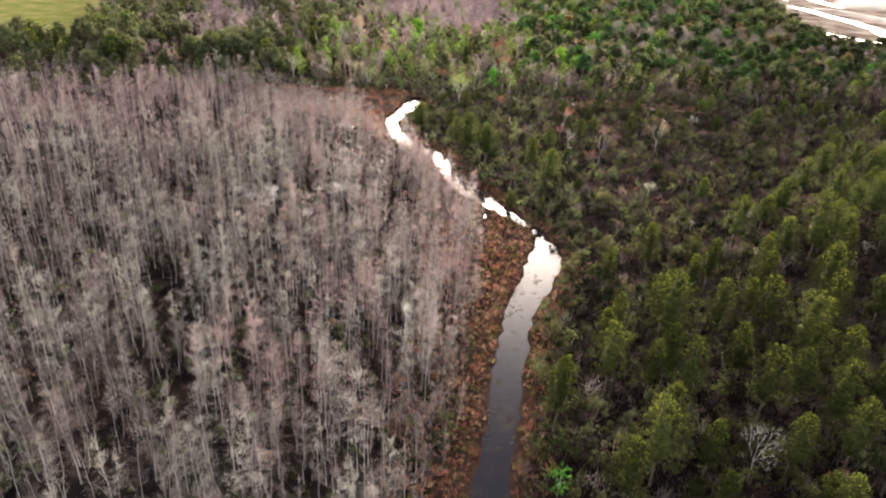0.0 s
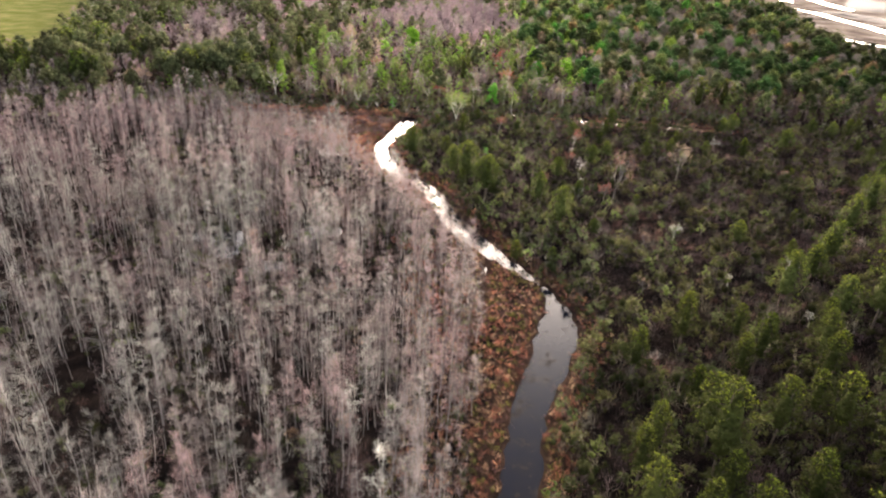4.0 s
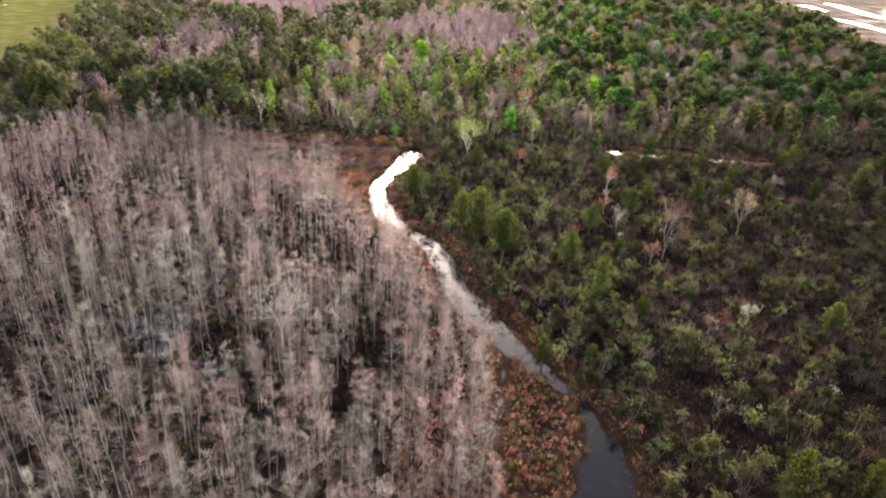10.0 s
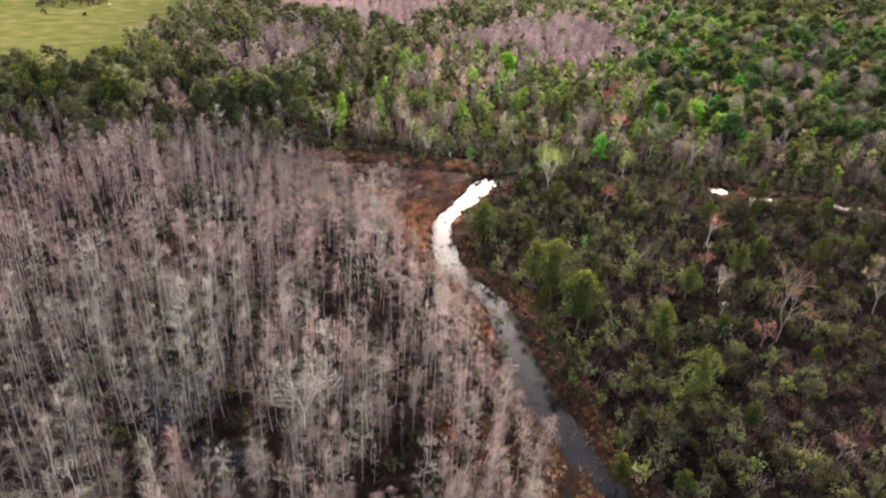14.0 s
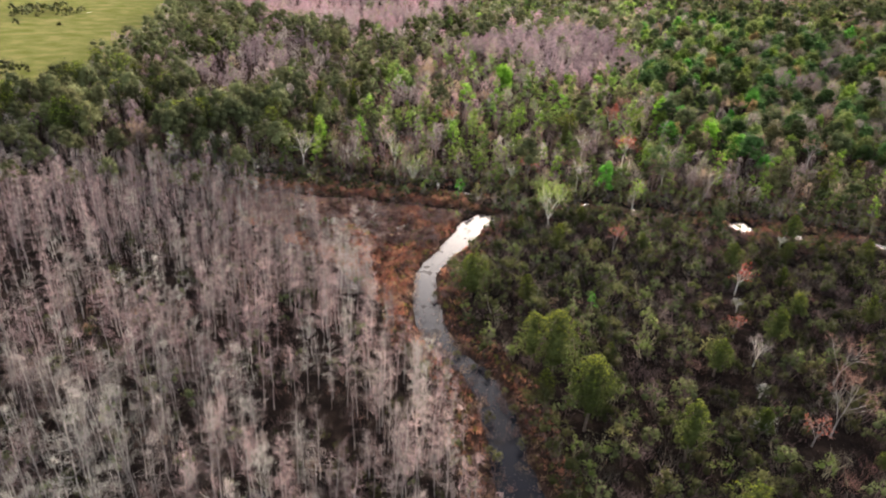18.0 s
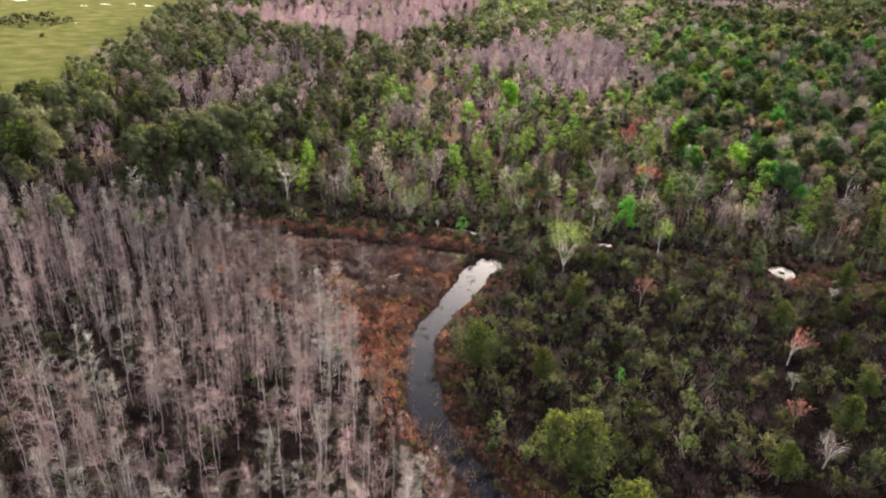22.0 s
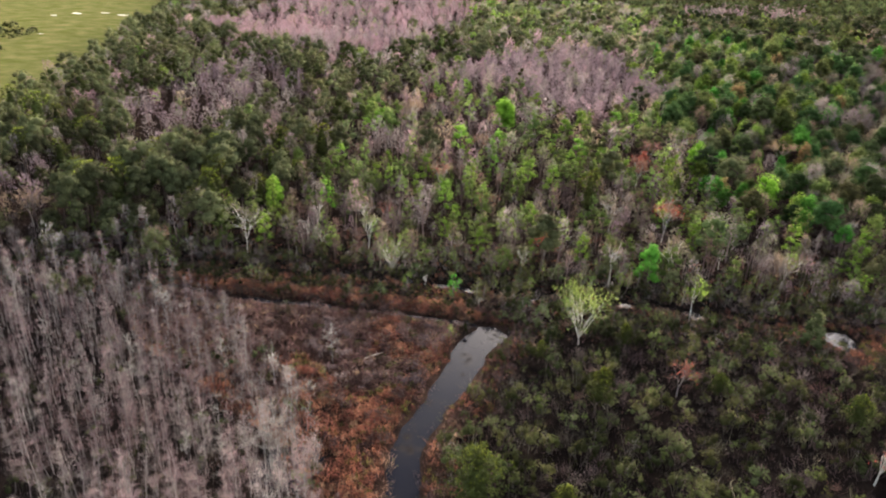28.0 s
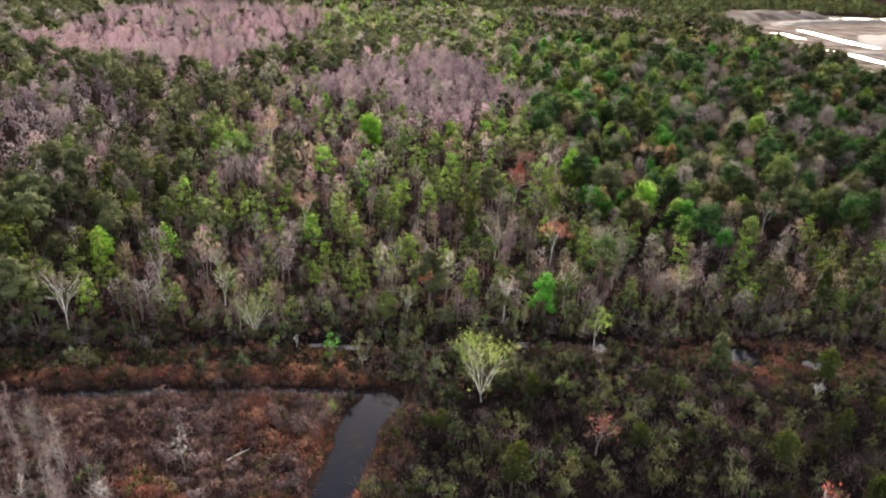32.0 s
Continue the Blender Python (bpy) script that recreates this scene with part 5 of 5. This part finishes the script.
single("dead_tree", bare_tree(828, 7.3, "bark_white", "bark_white", 9, 7, 2.6, 0.06), 42.9, 56.7, "white leafless tree among pines")
single("green_bush", broadleaf(829, 5.4, "leaf_emerald", 130, 1.4, 0.1, 0.26, lobes=9, bare=4), 15.8, 51.2, "fresh green young tree beside the canal", "bush")
single("red_maple", bare_tree(830, 4.5, "twig_rust", "bark_grey", 8, 12, 1.8, 0.09, "leaf_coral", 50), 51.8, 52.1, "reddish budding bush among pines")
for n, (sx, sy, sh) in enumerate([(65.4, 244.4, 3.0), (43.8, 186.1, 2.8), (41.8, 178, 3.5), (-5.4, 256.3, 1.6), (-16.5, 262.0, 2.2)]):
    single("stump", bare_tree(840 + n, sh, "bark_white", "bark_white", 3, 2, 0.5, 0.06), sx, sy, "short white dead snag in the brush", "snag")
LEAFY = [
    (97, 458, 13.0, 5.5, "leaf_amber", "rust-orange"),
    (178, 450, 13.0, 5.5, "leaf_amber", "amber-orange"),
    (37, 341, 9.5, 2.2, "leaf_coral", "coral-orange"),
    (92, 364, 10.3, 2.8, "leaf_amber", "amber"),
    (116, 497, 13.0, 5.5, "leaf_emerald", "deep fresh green"),
    (57, 378, 12.6, 4.9, "leaf_lime", "yellow-green"),
    (55, 350, 11.6, 4.0, "leaf_vivid", "bright green"),
    (95, 376, 11.9, 4.3, "leaf_emerald", "vivid green"),
    (65, 318, 12.1, 4.4, "leaf_vivid", "bright green"),
    (73, 311, 10.2, 2.8, "leaf_emerald", "fresh green"),
    (117, 344, 12.9, 5.2, "leaf_green", "olive-green"),
    (104, 315, 12.9, 5.2, "leaf_moss", "moss-green"),
    (177, 522, 13.0, 5.5, "leaf_green", "dark green"),
    (61, 334, 13.0, 5.5, "leaf_moss", "tan-green"),
    (84, 300, 10.1, 2.7, "leaf_lime", "lime-green"),
    (-52, 377, 10.6, 3.2, "leaf_lime", "yellow-green"),
    (-58, 292, 9.7, 2.4, "leaf_vivid", "bright green"),
    (-60, 316, 9.6, 2.3, "leaf_lime", "lime-green"),
    (-32, 333, 9.4, 2.1, "leaf_lime", "lime-green"),
    (-157, 476, 13.0, 5.5, "leaf_green", "olive-green"),
]
for n, (cx, cy, ch, cr, leaf, tone) in enumerate(LEAFY):
    single("leafing_tree", canopy(900 + n, ch, leaf, cr, 14, 44, 0.32, 0.22, core=0.62), cx, cy, f"broad {tone} tree in new leaf above the woodland", "tree", 40.0 * n, "leafing trees of the wood")
BUDDING = [
    (-20.4, 315.5, 8.5, 1.8, "twig_tan", "leaf_red", 120, "bare tan tree with red buds"),
    (-12.4, 348, 9.5, 2.6, "twig_tan", "leaf_coral", 150, "tan tree with coral-pink buds"),
    (34.8, 333.5, 9.5, 2.6, "twig_rust", "leaf_coral", 220, "coral-orange budding tree"),
    (41.3, 354, 9.5, 2.0, "twig_rust", "leaf_coral", 170, "small coral-orange budding tree"),
    (-37.8, 381, 11.5, 3.2, "twig_tan", "leaf_amber", 220, "pale tan tree with peach buds"),
    (85, 365, 10.5, 3.6, "twig_tan", "leaf_amber", 240, "broad tan tree with amber buds"),
    (95.8, 313, 9.5, 2.4, "twig_tan", "leaf_coral", 60, "pinkish-tan bare tree"),
    (97.6, 348, 10.5, 3.8, "twig_tan", "leaf_lime", 120, "broad yellowish-tan leafing tree"),
]
for n, (cx, cy, ch, cr, twig, leaf, count, look_of) in enumerate(BUDDING):
    single("budding_tree", bare_tree(930 + n, ch, twig, "bark_white" if n % 2 == 0 else "bark_grey", 13, 12, cr, 0.09, leaf, count), cx, cy, f"{look_of} in mixed woodland", "tree", 70.0 * n, "budding trees of the wood")
pale = scatter(-55, 62, 266, 318, 11, rs, lambda x, y: (shore(DITCH_NORTH, x, y) > 2) & (rs.uniform(size=len(x)) < 0.3))
set_out([thing("pale_sapling", bare_tree(850, 8.5, "twig_sage", "bark_white", 8, 6, 1.3, 0.05, "leaf_green", 60), "slim pale-trunked sapling with sparse green leaves", "tree", "pale saplings in the young wood"),
         thing("pale_sapling", bare_tree(851, 9.5, "twig_tan", "bark_white", 8, 5, 1.1, 0.04), "slim pale-trunked leafless sapling with tan twigs", "tree", "pale saplings in the young wood"),
         thing("pale_sapling", bare_tree(852, 7.0, "twig_grey", "bark_white", 8, 8, 1.4, 0.05, "leaf_lime", 50), "slim pale-trunked sapling with a few lime leaves", "tree", "pale saplings in the young wood")], pale, rs, (0.75, 1.2), 4)
buds = [(18, 283), (-30, 291), (62, 283), (48, 303), (-8, 300)]
set_out([thing("budding_maple", bare_tree(855, 6.5, "twig_rust", "bark_grey", 8, 8, 1.3, 0.06, "leaf_coral", 90), "small maple with rusty-red spring buds", "tree", "budding maples")], buds, rs, (0.7, 1.15), 4)
white = scatter(14, 110, 120, 246, 15, rs, lambda x, y: east(x, y) & (rs.uniform(size=len(x)) < 0.2))
set_out([thing("snag", bare_tree(846, 3.6, "bark_white", "bark_white", 4, 3, 0.5, 0.07), "short white dead snag among shrubs", "snag", "snags in the shrubs"),
         thing("grey_bush", bare_tree(847, 4.2, "twig_lichen", "bark_grey", 9, 10, 1.9, 0.05), "leafless pale grey bush among shrubs", "bush", "grey bushes in the shrubs"),
         thing("grey_bush", bare_tree(848, 3.6, "twig_tan", "bark_grey", 9, 10, 1.6, 0.05), "leafless tan bush among shrubs", "bush", "grey bushes in the shrubs")], white, rs, (0.7, 1.2), 6)
log = Shape().tube([(0, 0, 0), (1.6, 0.1, 0.1), (3.2, 0, 0.25)], [0.13, 0.1, 0.03], 6, "bark_white").tube([(1.8, 0.1, 0.1), (2.4, 0.5, 0.5)], [0.05, 0.01], 3, "bark_white")
ob = tagged(new("fallen_log", log.mesh("fallen_log")), "pale fallen dead trunk lying in marsh", "log")
ob.matrix_basis = pose(-22.3, 234.4, 0.75, 0, 0, 35)

tufts = scatter(-60, 5, 60, 200, 11, rs, lambda x, y: in_stand(x, y) & (rs.uniform(size=len(x)) < 0.5))
set_out([thing("understory_bush", shrub(860, 2.6, "leaf_moss"), "green bush growing under leafless cypresses", "shrub", "bushes under cypresses"),
         thing("understory_bush", shrub(861, 2.0, "reed_tan", "twig_umber"), "rust-tan bush growing under leafless cypresses", "shrub", "bushes under cypresses")], tufts, rs, (0.6, 1.2), 4)

# ---- north forest ----


def land(x, y):
    return (y > 265.5) & open_ground(x, y) & seen_from_path(x, y, 14) & ~inside(FIELD, x, y) & ~inside(MINE, x, y) & (shore(DITCH_NORTH, x, y) > np.where(x > 38, 9, 2))


KINDS = [lambda: canopy(500, 8.4, "leaf_bright", 2.0, 8, 22, 0.23, 0.2, core=0.55), lambda: canopy(501, 8.2, "leaf_green", 2.3, 8, 22, 0.24, 0.2, core=0.55), lambda: canopy(502, 6.8, "leaf_olive", 2.4, 8, 20, 0.24, core=0.5, bare=20, twig="twig_grey"),
         lambda: haze(503, 8.5, "twig_grey", 2.1, 11, 17, 0.055), lambda: haze(504, 8, "twig_tan", 2.0, 11, 17, 0.055), lambda: haze(505, 7.5, "twig_rust", 1.7, 11, 17, 0.05),
         lambda: pine(506, 11, clumps=60, per=5, width=2.9, knob=0.6, peak=2.2), lambda: canopy(507, 12, "needle_dark", 3.5, 10, 24, 0.34, 0.45, core=0.62),
         lambda: haze(508, 11, "twig_rose", 2.0, 11, 16, 0.07, 0.35), lambda: haze(509, 10, "twig_cypress", 1.8, 11, 16, 0.07, 0.3),
         lambda: shrub(510, 4.0, "leaf_moss", "twig_sage", 120, width=2.1, size=0.2), lambda: canopy(511, 7.0, "leaf_moss", 2.2, 8, 18, 0.24, core=0.48, bare=26, twig="twig_sage"), lambda: canopy(512, 8.6, "leaf_lime", 1.6, 7, 20, 0.22, 0.25, core=0.55),
         lambda: haze(513, 8, "twig_sage", 2.2, 11, 17, 0.06), lambda: haze(514, 6, "twig_umber", 2.2, 11, 16, 0.055, 0.2), lambda: canopy(515, 10, "needle_blue", 2.9, 10, 24, 0.3, 0.25, core=0.58)]
BELT = [joined(f().values()) for f in KINDS]


def eastern(x, y):
    """Where older woodland with broad crowns grows."""
    return (y > 296 + 10 * grain(x, y, 9, 88)) & (x > 52 + 0.12 * (y - 296) + 34 * (grain(x, y, 20, 89) - 0.5))


def painted_tone(p):
    """Brightness put into the trees' colour: lifted in the middle and west, darkened eastward for lens falloff."""
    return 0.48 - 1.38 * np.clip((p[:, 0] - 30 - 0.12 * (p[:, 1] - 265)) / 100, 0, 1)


def broad(p):
    """Older, broader trees grow to the east."""
    return 1 + 0.1 * np.clip((p[:, 0] - 30) / 90, 0, 1)


def species(x, y, rs):
    """Which kind grows at a place: the belt's mix, darker to the east, pines and pink leafless patches."""
    n = len(x)
    x = x + 16 * (grain(x, y, 40, 21) - 0.5) + 12 * (grain(x, y, 13, 22) - 0.5)
    y = y + 24 * (grain(x, y, 45, 23) - 0.5) + 16 * (grain(x, y, 15, 24) - 0.5)
    out = rs.choice(15, n, p=[0.06, 0.08, 0.06, 0.19, 0.16, 0.05, 0.02, 0.02, 0.02, 0.06, 0.03, 0.05, 0.02, 0.08, 0.10])
    green = (grain(x, y, 26, 26) > 0.5) & (np.abs(x - 10) < 75) & (y > 280)
    out = np.where(green & (rs.uniform(size=n) < 0.44), rs.choice([0, 1, 12], n, p=[0.4, 0.35, 0.25]), out)
    right = np.clip((x - 35 - 0.1 * (y - 265)) / 90, 0, 1)
    swap = rs.uniform(size=n) < right * 0.85
    out = np.where(swap, rs.choice([15, 6, 1, 2, 3, 0, 4, 13, 14, 5], n, p=[0.27, 0.08, 0.2, 0.08, 0.1, 0.09, 0.05, 0.03, 0.06, 0.04]), out)
    out = np.where(swap & (y < 320) & (rs.uniform(size=n) < 0.5), rs.choice([14, 3, 2, 10, 5], n, p=[0.36, 0.26, 0.16, 0.12, 0.1]), out)
    out = np.where((y > 420) & ~swap, rs.choice([7, 6, 1, 2, 3, 0, 8, 13, 4, 11], n, p=[0.10, 0.05, 0.16, 0.14, 0.15, 0.07, 0.03, 0.13, 0.07, 0.10]), out)
    rosy = (x < 5 + 0.1 * (y - 330)) & (y > 330) & (y < 620) & (rs.uniform(size=n) < 0.26)
    out = np.where(rosy, rs.choice([8, 9, 3, 14], n, p=[0.42, 0.28, 0.2, 0.1]), out)
    left = (x < -45 - 0.1 * (y - 265)) & (rs.uniform(size=n) < 0.55)
    out = np.where(left, rs.choice([7, 6, 9, 3, 2, 14], n, p=[0.32, 0.2, 0.16, 0.12, 0.1, 0.1]), out)
    pines = inside(PINES_A, x, y) | inside(PINES_B, x, y)
    out = np.where(pines & (rs.uniform(size=n) < 0.78), rs.choice([7, 6, 3, 2, 9, 8], n, p=[0.44, 0.22, 0.08, 0.08, 0.08, 0.1]), out)
    rose = inside(PINK_B, x, y) | inside(PINK_A, x, y)
    rose |= inside(PINK_C, x, y) | inside(PINK_D, x, y)
    return np.where(rose & (rs.uniform(size=n) < 0.9), -1, out)


EDGE = [(-64, 234), (-64, 263), (-150, 264), (-205, 250), (-205, 206), (-150, 209), (-120, 223), (-90, 238)]
edge = scatter(-205, -60, 204, 266, 3.2, rs, lambda x, y: inside(EDGE, x, y) & seen_from_path(x, y) & (channels(x, y) > 0.8))
spread("forest_edge", BELT, edge, rs.choice([9, 3, 10, 7, 14], len(edge), p=[0.38, 0.2, 0.14, 0.1, 0.18]), rs, "leafless grey trees and shrubs beside dark pines", "trees", (0.5, 1.0))
under = scatter(-150, 190, 260, 325, 4.4, rs, lambda x, y: (y > 262) & seen_from_path(x, y, 14) & (shore(DITCH_NORTH, x, y) > np.where(x > 38, 6, 1.2)))
spread("forest_undergrowth", [joined(SHRUBS[i].values()) for i in (0, 1, 4, 3, 8)], under, rs.choice(5, len(under), p=[0.25, 0.2, 0.2, 0.2, 0.15]), rs, "olive and grey shrubs under young trees", "shrubs", (0.5, 1.0))
belt = scatter(-240, 260, 262, 340, 4.0, rs, lambda x, y: land(x, y) & ~eastern(x, y))
kind_of = species(belt[:, 0], belt[:, 1], rs)
front = (belt[:, 1] < 290) & (np.abs(belt[:, 0] - 10) < 80)
sets = {0: "bright green young tree in new leaf", 1: "green young tree in new leaf", 2: "olive-green young tree in new leaf", 3: "leafless grey young tree with fine twigs", 4: "leafless tan young tree with fine twigs", 12: "slender lime-green young tree in new leaf",
        11: "moss-green young tree with bare twigs", 13: "leafless young tree with olive-grey twigs", 5: "leafless young tree with rusty twigs"}
apart = np.zeros(len(belt), bool)
for k, lab in sets.items():
    mine = np.nonzero(front & (kind_of == k))[0][:60]
    if len(mine):
        apart[mine] = True
        set_out([thing("young_tree", KINDS[k](), lab, "tree", "young trees behind the ditch")], belt[mine], rs, (0.7, 1.25), 4)
spread("forest_belt", BELT, belt[~apart], kind_of[~apart], rs, "mixed spring woodland of green, grey and tan young trees", "trees", (0.5, 1.4), lean_tone=painted_tone(belt[~apart]))
TONES = [(11, "leaf_bright", 3.1), (11, "leaf_green", 3.5), (10, "leaf_olive", 3.5), (10.5, "twig_grey", 3.0), (10, "twig_tan", 2.8), (10, "twig_rust", 2.8), (12, "needle", 3.8), (14, "needle_dark", 4.2), (12.5, "twig_rose", 2.7),
         (12, "twig_cypress", 2.6), (7, "leaf_moss", 2.8), (10, "leaf_moss", 3.2), (12, "leaf_lime", 2.8), (10.5, "twig_sage", 3.0), (8, "twig_umber", 3.0), (13, "needle_blue", 4.2)]


def woodland(seed, big, lobes, per, size, twigs, thick):
    """One tree of each kind, as simple as its distance allows."""
    out = []
    for i, (h, m, w) in enumerate(TONES):
        if m.startswith("twig"):
            out.append(joined(haze(seed + i, h, m, w * big * 1.1, 9, twigs, thick, 0.25).values()))
        else:
            out.append(joined(canopy(seed + i, h, m, w * big, lobes, per, size, 0.4 if m.startswith("needle") else 0.18, core=0.6).values()))
    return out


def rosy_land(x, y):
    u = x + 16 * (grain(x, y, 40, 21) - 0.5) + 12 * (grain(x, y, 13, 22) - 0.5)
    v = y + 24 * (grain(u, y, 45, 23) - 0.5) + 16 * (grain(u, y, 15, 24) - 0.5)
    return land(x, y) & (inside(PINK_A, u, v) | inside(PINK_B, u, v) | inside(PINK_C, u, v) | inside(PINK_D, u, v))


ROSY = [joined(haze(660 + i, hh, m, w, 9, 12, 0.23, 0.3).values()) for i, (hh, m, w) in enumerate([(12, "twig_rose", 2.6), (11, "twig_rose", 2.4), (12.5, "twig_mauve", 2.7), (11, "twig_mauve", 2.5), (12, "twig_cypress", 2.4)])]
rosy = scatter(-260, 430, 270, 1240, 5.0, rs, lambda x, y: rosy_land(x, y) & ((y < 600) | (grain(x, y, 3, 97) > 0.55)) & ((x > -85) | (y > 470) | (grain(x, y, 7, 96) > 0.55)))
share = inside(PINK_C, rosy[:, 0], rosy[:, 1]) | (rosy[:, 1] < 460) | (grain(rosy[:, 0], rosy[:, 1], 30, 98) > 0.6)
west = (rosy[:, 1] < 470) & (rosy[:, 0] < -80)
spread("leafless_rose_wood", ROSY, rosy, np.where(west, rs.choice([2, 3, 4], len(rosy), p=[0.35, 0.25, 0.4]), np.where(share, rs.choice(5, len(rosy), p=[0.03, 0.07, 0.32, 0.33, 0.25]), rs.choice(5, len(rosy), p=[0.42, 0.34, 0.1, 0.1, 0.04]))), rs, "leafless trees with hazy pinkish-mauve twigs", "trees", (0.75, 1.2), mixed=0.4, lean_tone=np.where(inside(PINK_B, rosy[:, 0], rosy[:, 1]), 0.25, -0.15))
mid = scatter(-330, 380, 340, 470, 5.8, rs, lambda x, y: land(x, y) & ~eastern(x, y))
spread("forest_middle", woodland(600, 0.95, 7, 22, 0.34, 15, 0.11), mid, species(mid[:, 0], mid[:, 1], rs), rs, "mixed woodland of green, grey and pinkish trees", "trees", (0.55, 1.3), lean_tone=painted_tone(mid), tall=broad(mid))
FAR = woodland(640, 1.35, 6, 17, 0.5, 14, 0.17)
far = scatter(-420, 560, 470, 690, 7.8, rs, lambda x, y: land(x, y) & ~eastern(x, y))
spread("forest_far", FAR, far, species(far[:, 0], far[:, 1], rs), rs, "distant mixed woodland with pink leafless patches", "trees", (0.55, 1.3), lean_tone=painted_tone(far), tall=broad(far))
OLD = [("leaf_forest", 11.5, 4.2), ("leaf_forest", 10, 3.6), ("leaf_green", 11, 4.0), ("leaf_bright", 10, 3.4), ("leaf_olive", 10.5, 3.9), ("leaf_moss", 10, 3.7), ("needle_blue", 12.5, 4.3), ("leaf_emerald", 10, 3.2), ("leaf_amber", 10, 3.3),
       ("twig_grey", 10.5, 3.7), ("twig_tan", 10, 3.4), ("twig_dim", 9, 3.5), ("twig_sage", 10, 3.6)]
MIX = [0.14, 0.10, 0.06, 0.04, 0.06, 0.05, 0.10, 0.045, 0.025, 0.16, 0.06, 0.12, 0.04]


def old_trees(seed, lobes, per, size, twigs, thick):
    """Broad-crowned trees of the eastern wood, leafy and leafless."""
    return [joined((haze(seed + i, h, m, w, 13, twigs, thick, 0.3) if m.startswith("twig") else canopy(seed + i, h, m, w, lobes, per, size, 0.3, core=0.62)).values()) for i, (m, h, w) in enumerate(OLD)]


for name, y0, y1, most, step, forms in (("broad_wood", 290, 400, 1.15, 5.8, old_trees(680, 16, 46, 0.26, 40, 0.05)), ("broad_wood_middle", 400, 520, 1.35, 6.8, old_trees(700, 15, 38, 0.31, 30, 0.075)), ("broad_wood_far", 520, 690, 1.6, 8.6, old_trees(720, 12, 24, 0.45, 22, 0.12))):
    old = scatter(40, 560, y0, y1, step, rs, lambda x, y: land(x, y) & eastern(x, y) & ~rosy_land(x, y))
    clump = (rs.uniform(size=len(old)) < 0.45) & (grain(old[:, 0], old[:, 1], 14, 87) > 0.5)
    pick = np.where(clump, rs.choice([0, 9, 2, 11], len(old), p=[0.3, 0.3, 0.2, 0.2]), rs.choice(13, len(old), p=np.array(MIX) / sum(MIX)))
    fresh = (rs.uniform(size=len(old)) < 0.3) & (old[:, 0] < 75 + 0.3 * (old[:, 1] - 296))
    pick = np.where(fresh, rs.choice([3, 7, 2, 5], len(old), p=[0.34, 0.22, 0.24, 0.2]), pick)
    # The eastward drop in tone is painted darkening, partly lens falloff.
    spread(name, forms, old, pick, rs, "broad-crowned spring woodland of green, grey and tan trees", "trees", (0.6, most), lean_tone=-0.1 - 0.95 * np.clip((old[:, 0] - 90 - 0.2 * (old[:, 1] - 296)) / 130, 0, 1))
FARTHER = woodland(740, 1.75, 5, 12, 0.8, 10, 0.28)
far = scatter(-520, 760, 690, 1000, 11, rs, land)
spread("forest_distance", FARTHER, far, species(far[:, 0], far[:, 1], rs), rs, "hazy distant mixed woodland", "trees", (0.5, 1.5), lean_tone=painted_tone(far))
brink = scatter(225, 480, 380, 1110, 6.5, rs, lambda x, y: inside(MINE, x + 15, y + 4) & ~inside(MINE, x - 1, y) & seen_from_path(x, y, 14))
spread("brink_trees", FAR, brink, rs.choice([1, 7, 15, 2, 6, 3], len(brink), p=[0.3, 0.2, 0.22, 0.1, 0.1, 0.08]), rs, "dark green trees along the edge of the dig", "trees", (0.85, 1.45), lean_tone=np.full(len(brink), -0.6))
HORIZON = [far_crown(700 + i, 15, m, 20, 8.0, 3.4, 0.25) for i, m in enumerate(("needle_blue", "needle", "leaf_dark", "needle_blue"))]
horizon = scatter(-500, 2000, 980, 2200, 25, rs, lambda x, y: land(x, y) & (x < 0.95 * y))
spread("forest_horizon", HORIZON, horizon, rs.choice(4, len(horizon), p=[0.5, 0.25, 0.15, 0.1]), rs, "dark woodland along the horizon", "trees", lean_tone=np.full(len(horizon), -0.8))
copse = np.concatenate([scatter(-350, -300, 500, 560, 8, rs, lambda x, y: np.hypot((x + 322) / 1.0, (y - 525) / 1.3) < 22), scatter(-215, -195, 340, 358, 6, rs, lambda x, y: np.hypot(x + 206, y - 351) < 7), np.array([(-278.0, 478.0), (-300.0, 470.0)])])
spread("field_copse", FAR, copse, rs.choice([7, 6, 2], len(copse)), rs, "dark clump of trees standing in the meadow", "trees", (0.5, 0.8), 3.2)
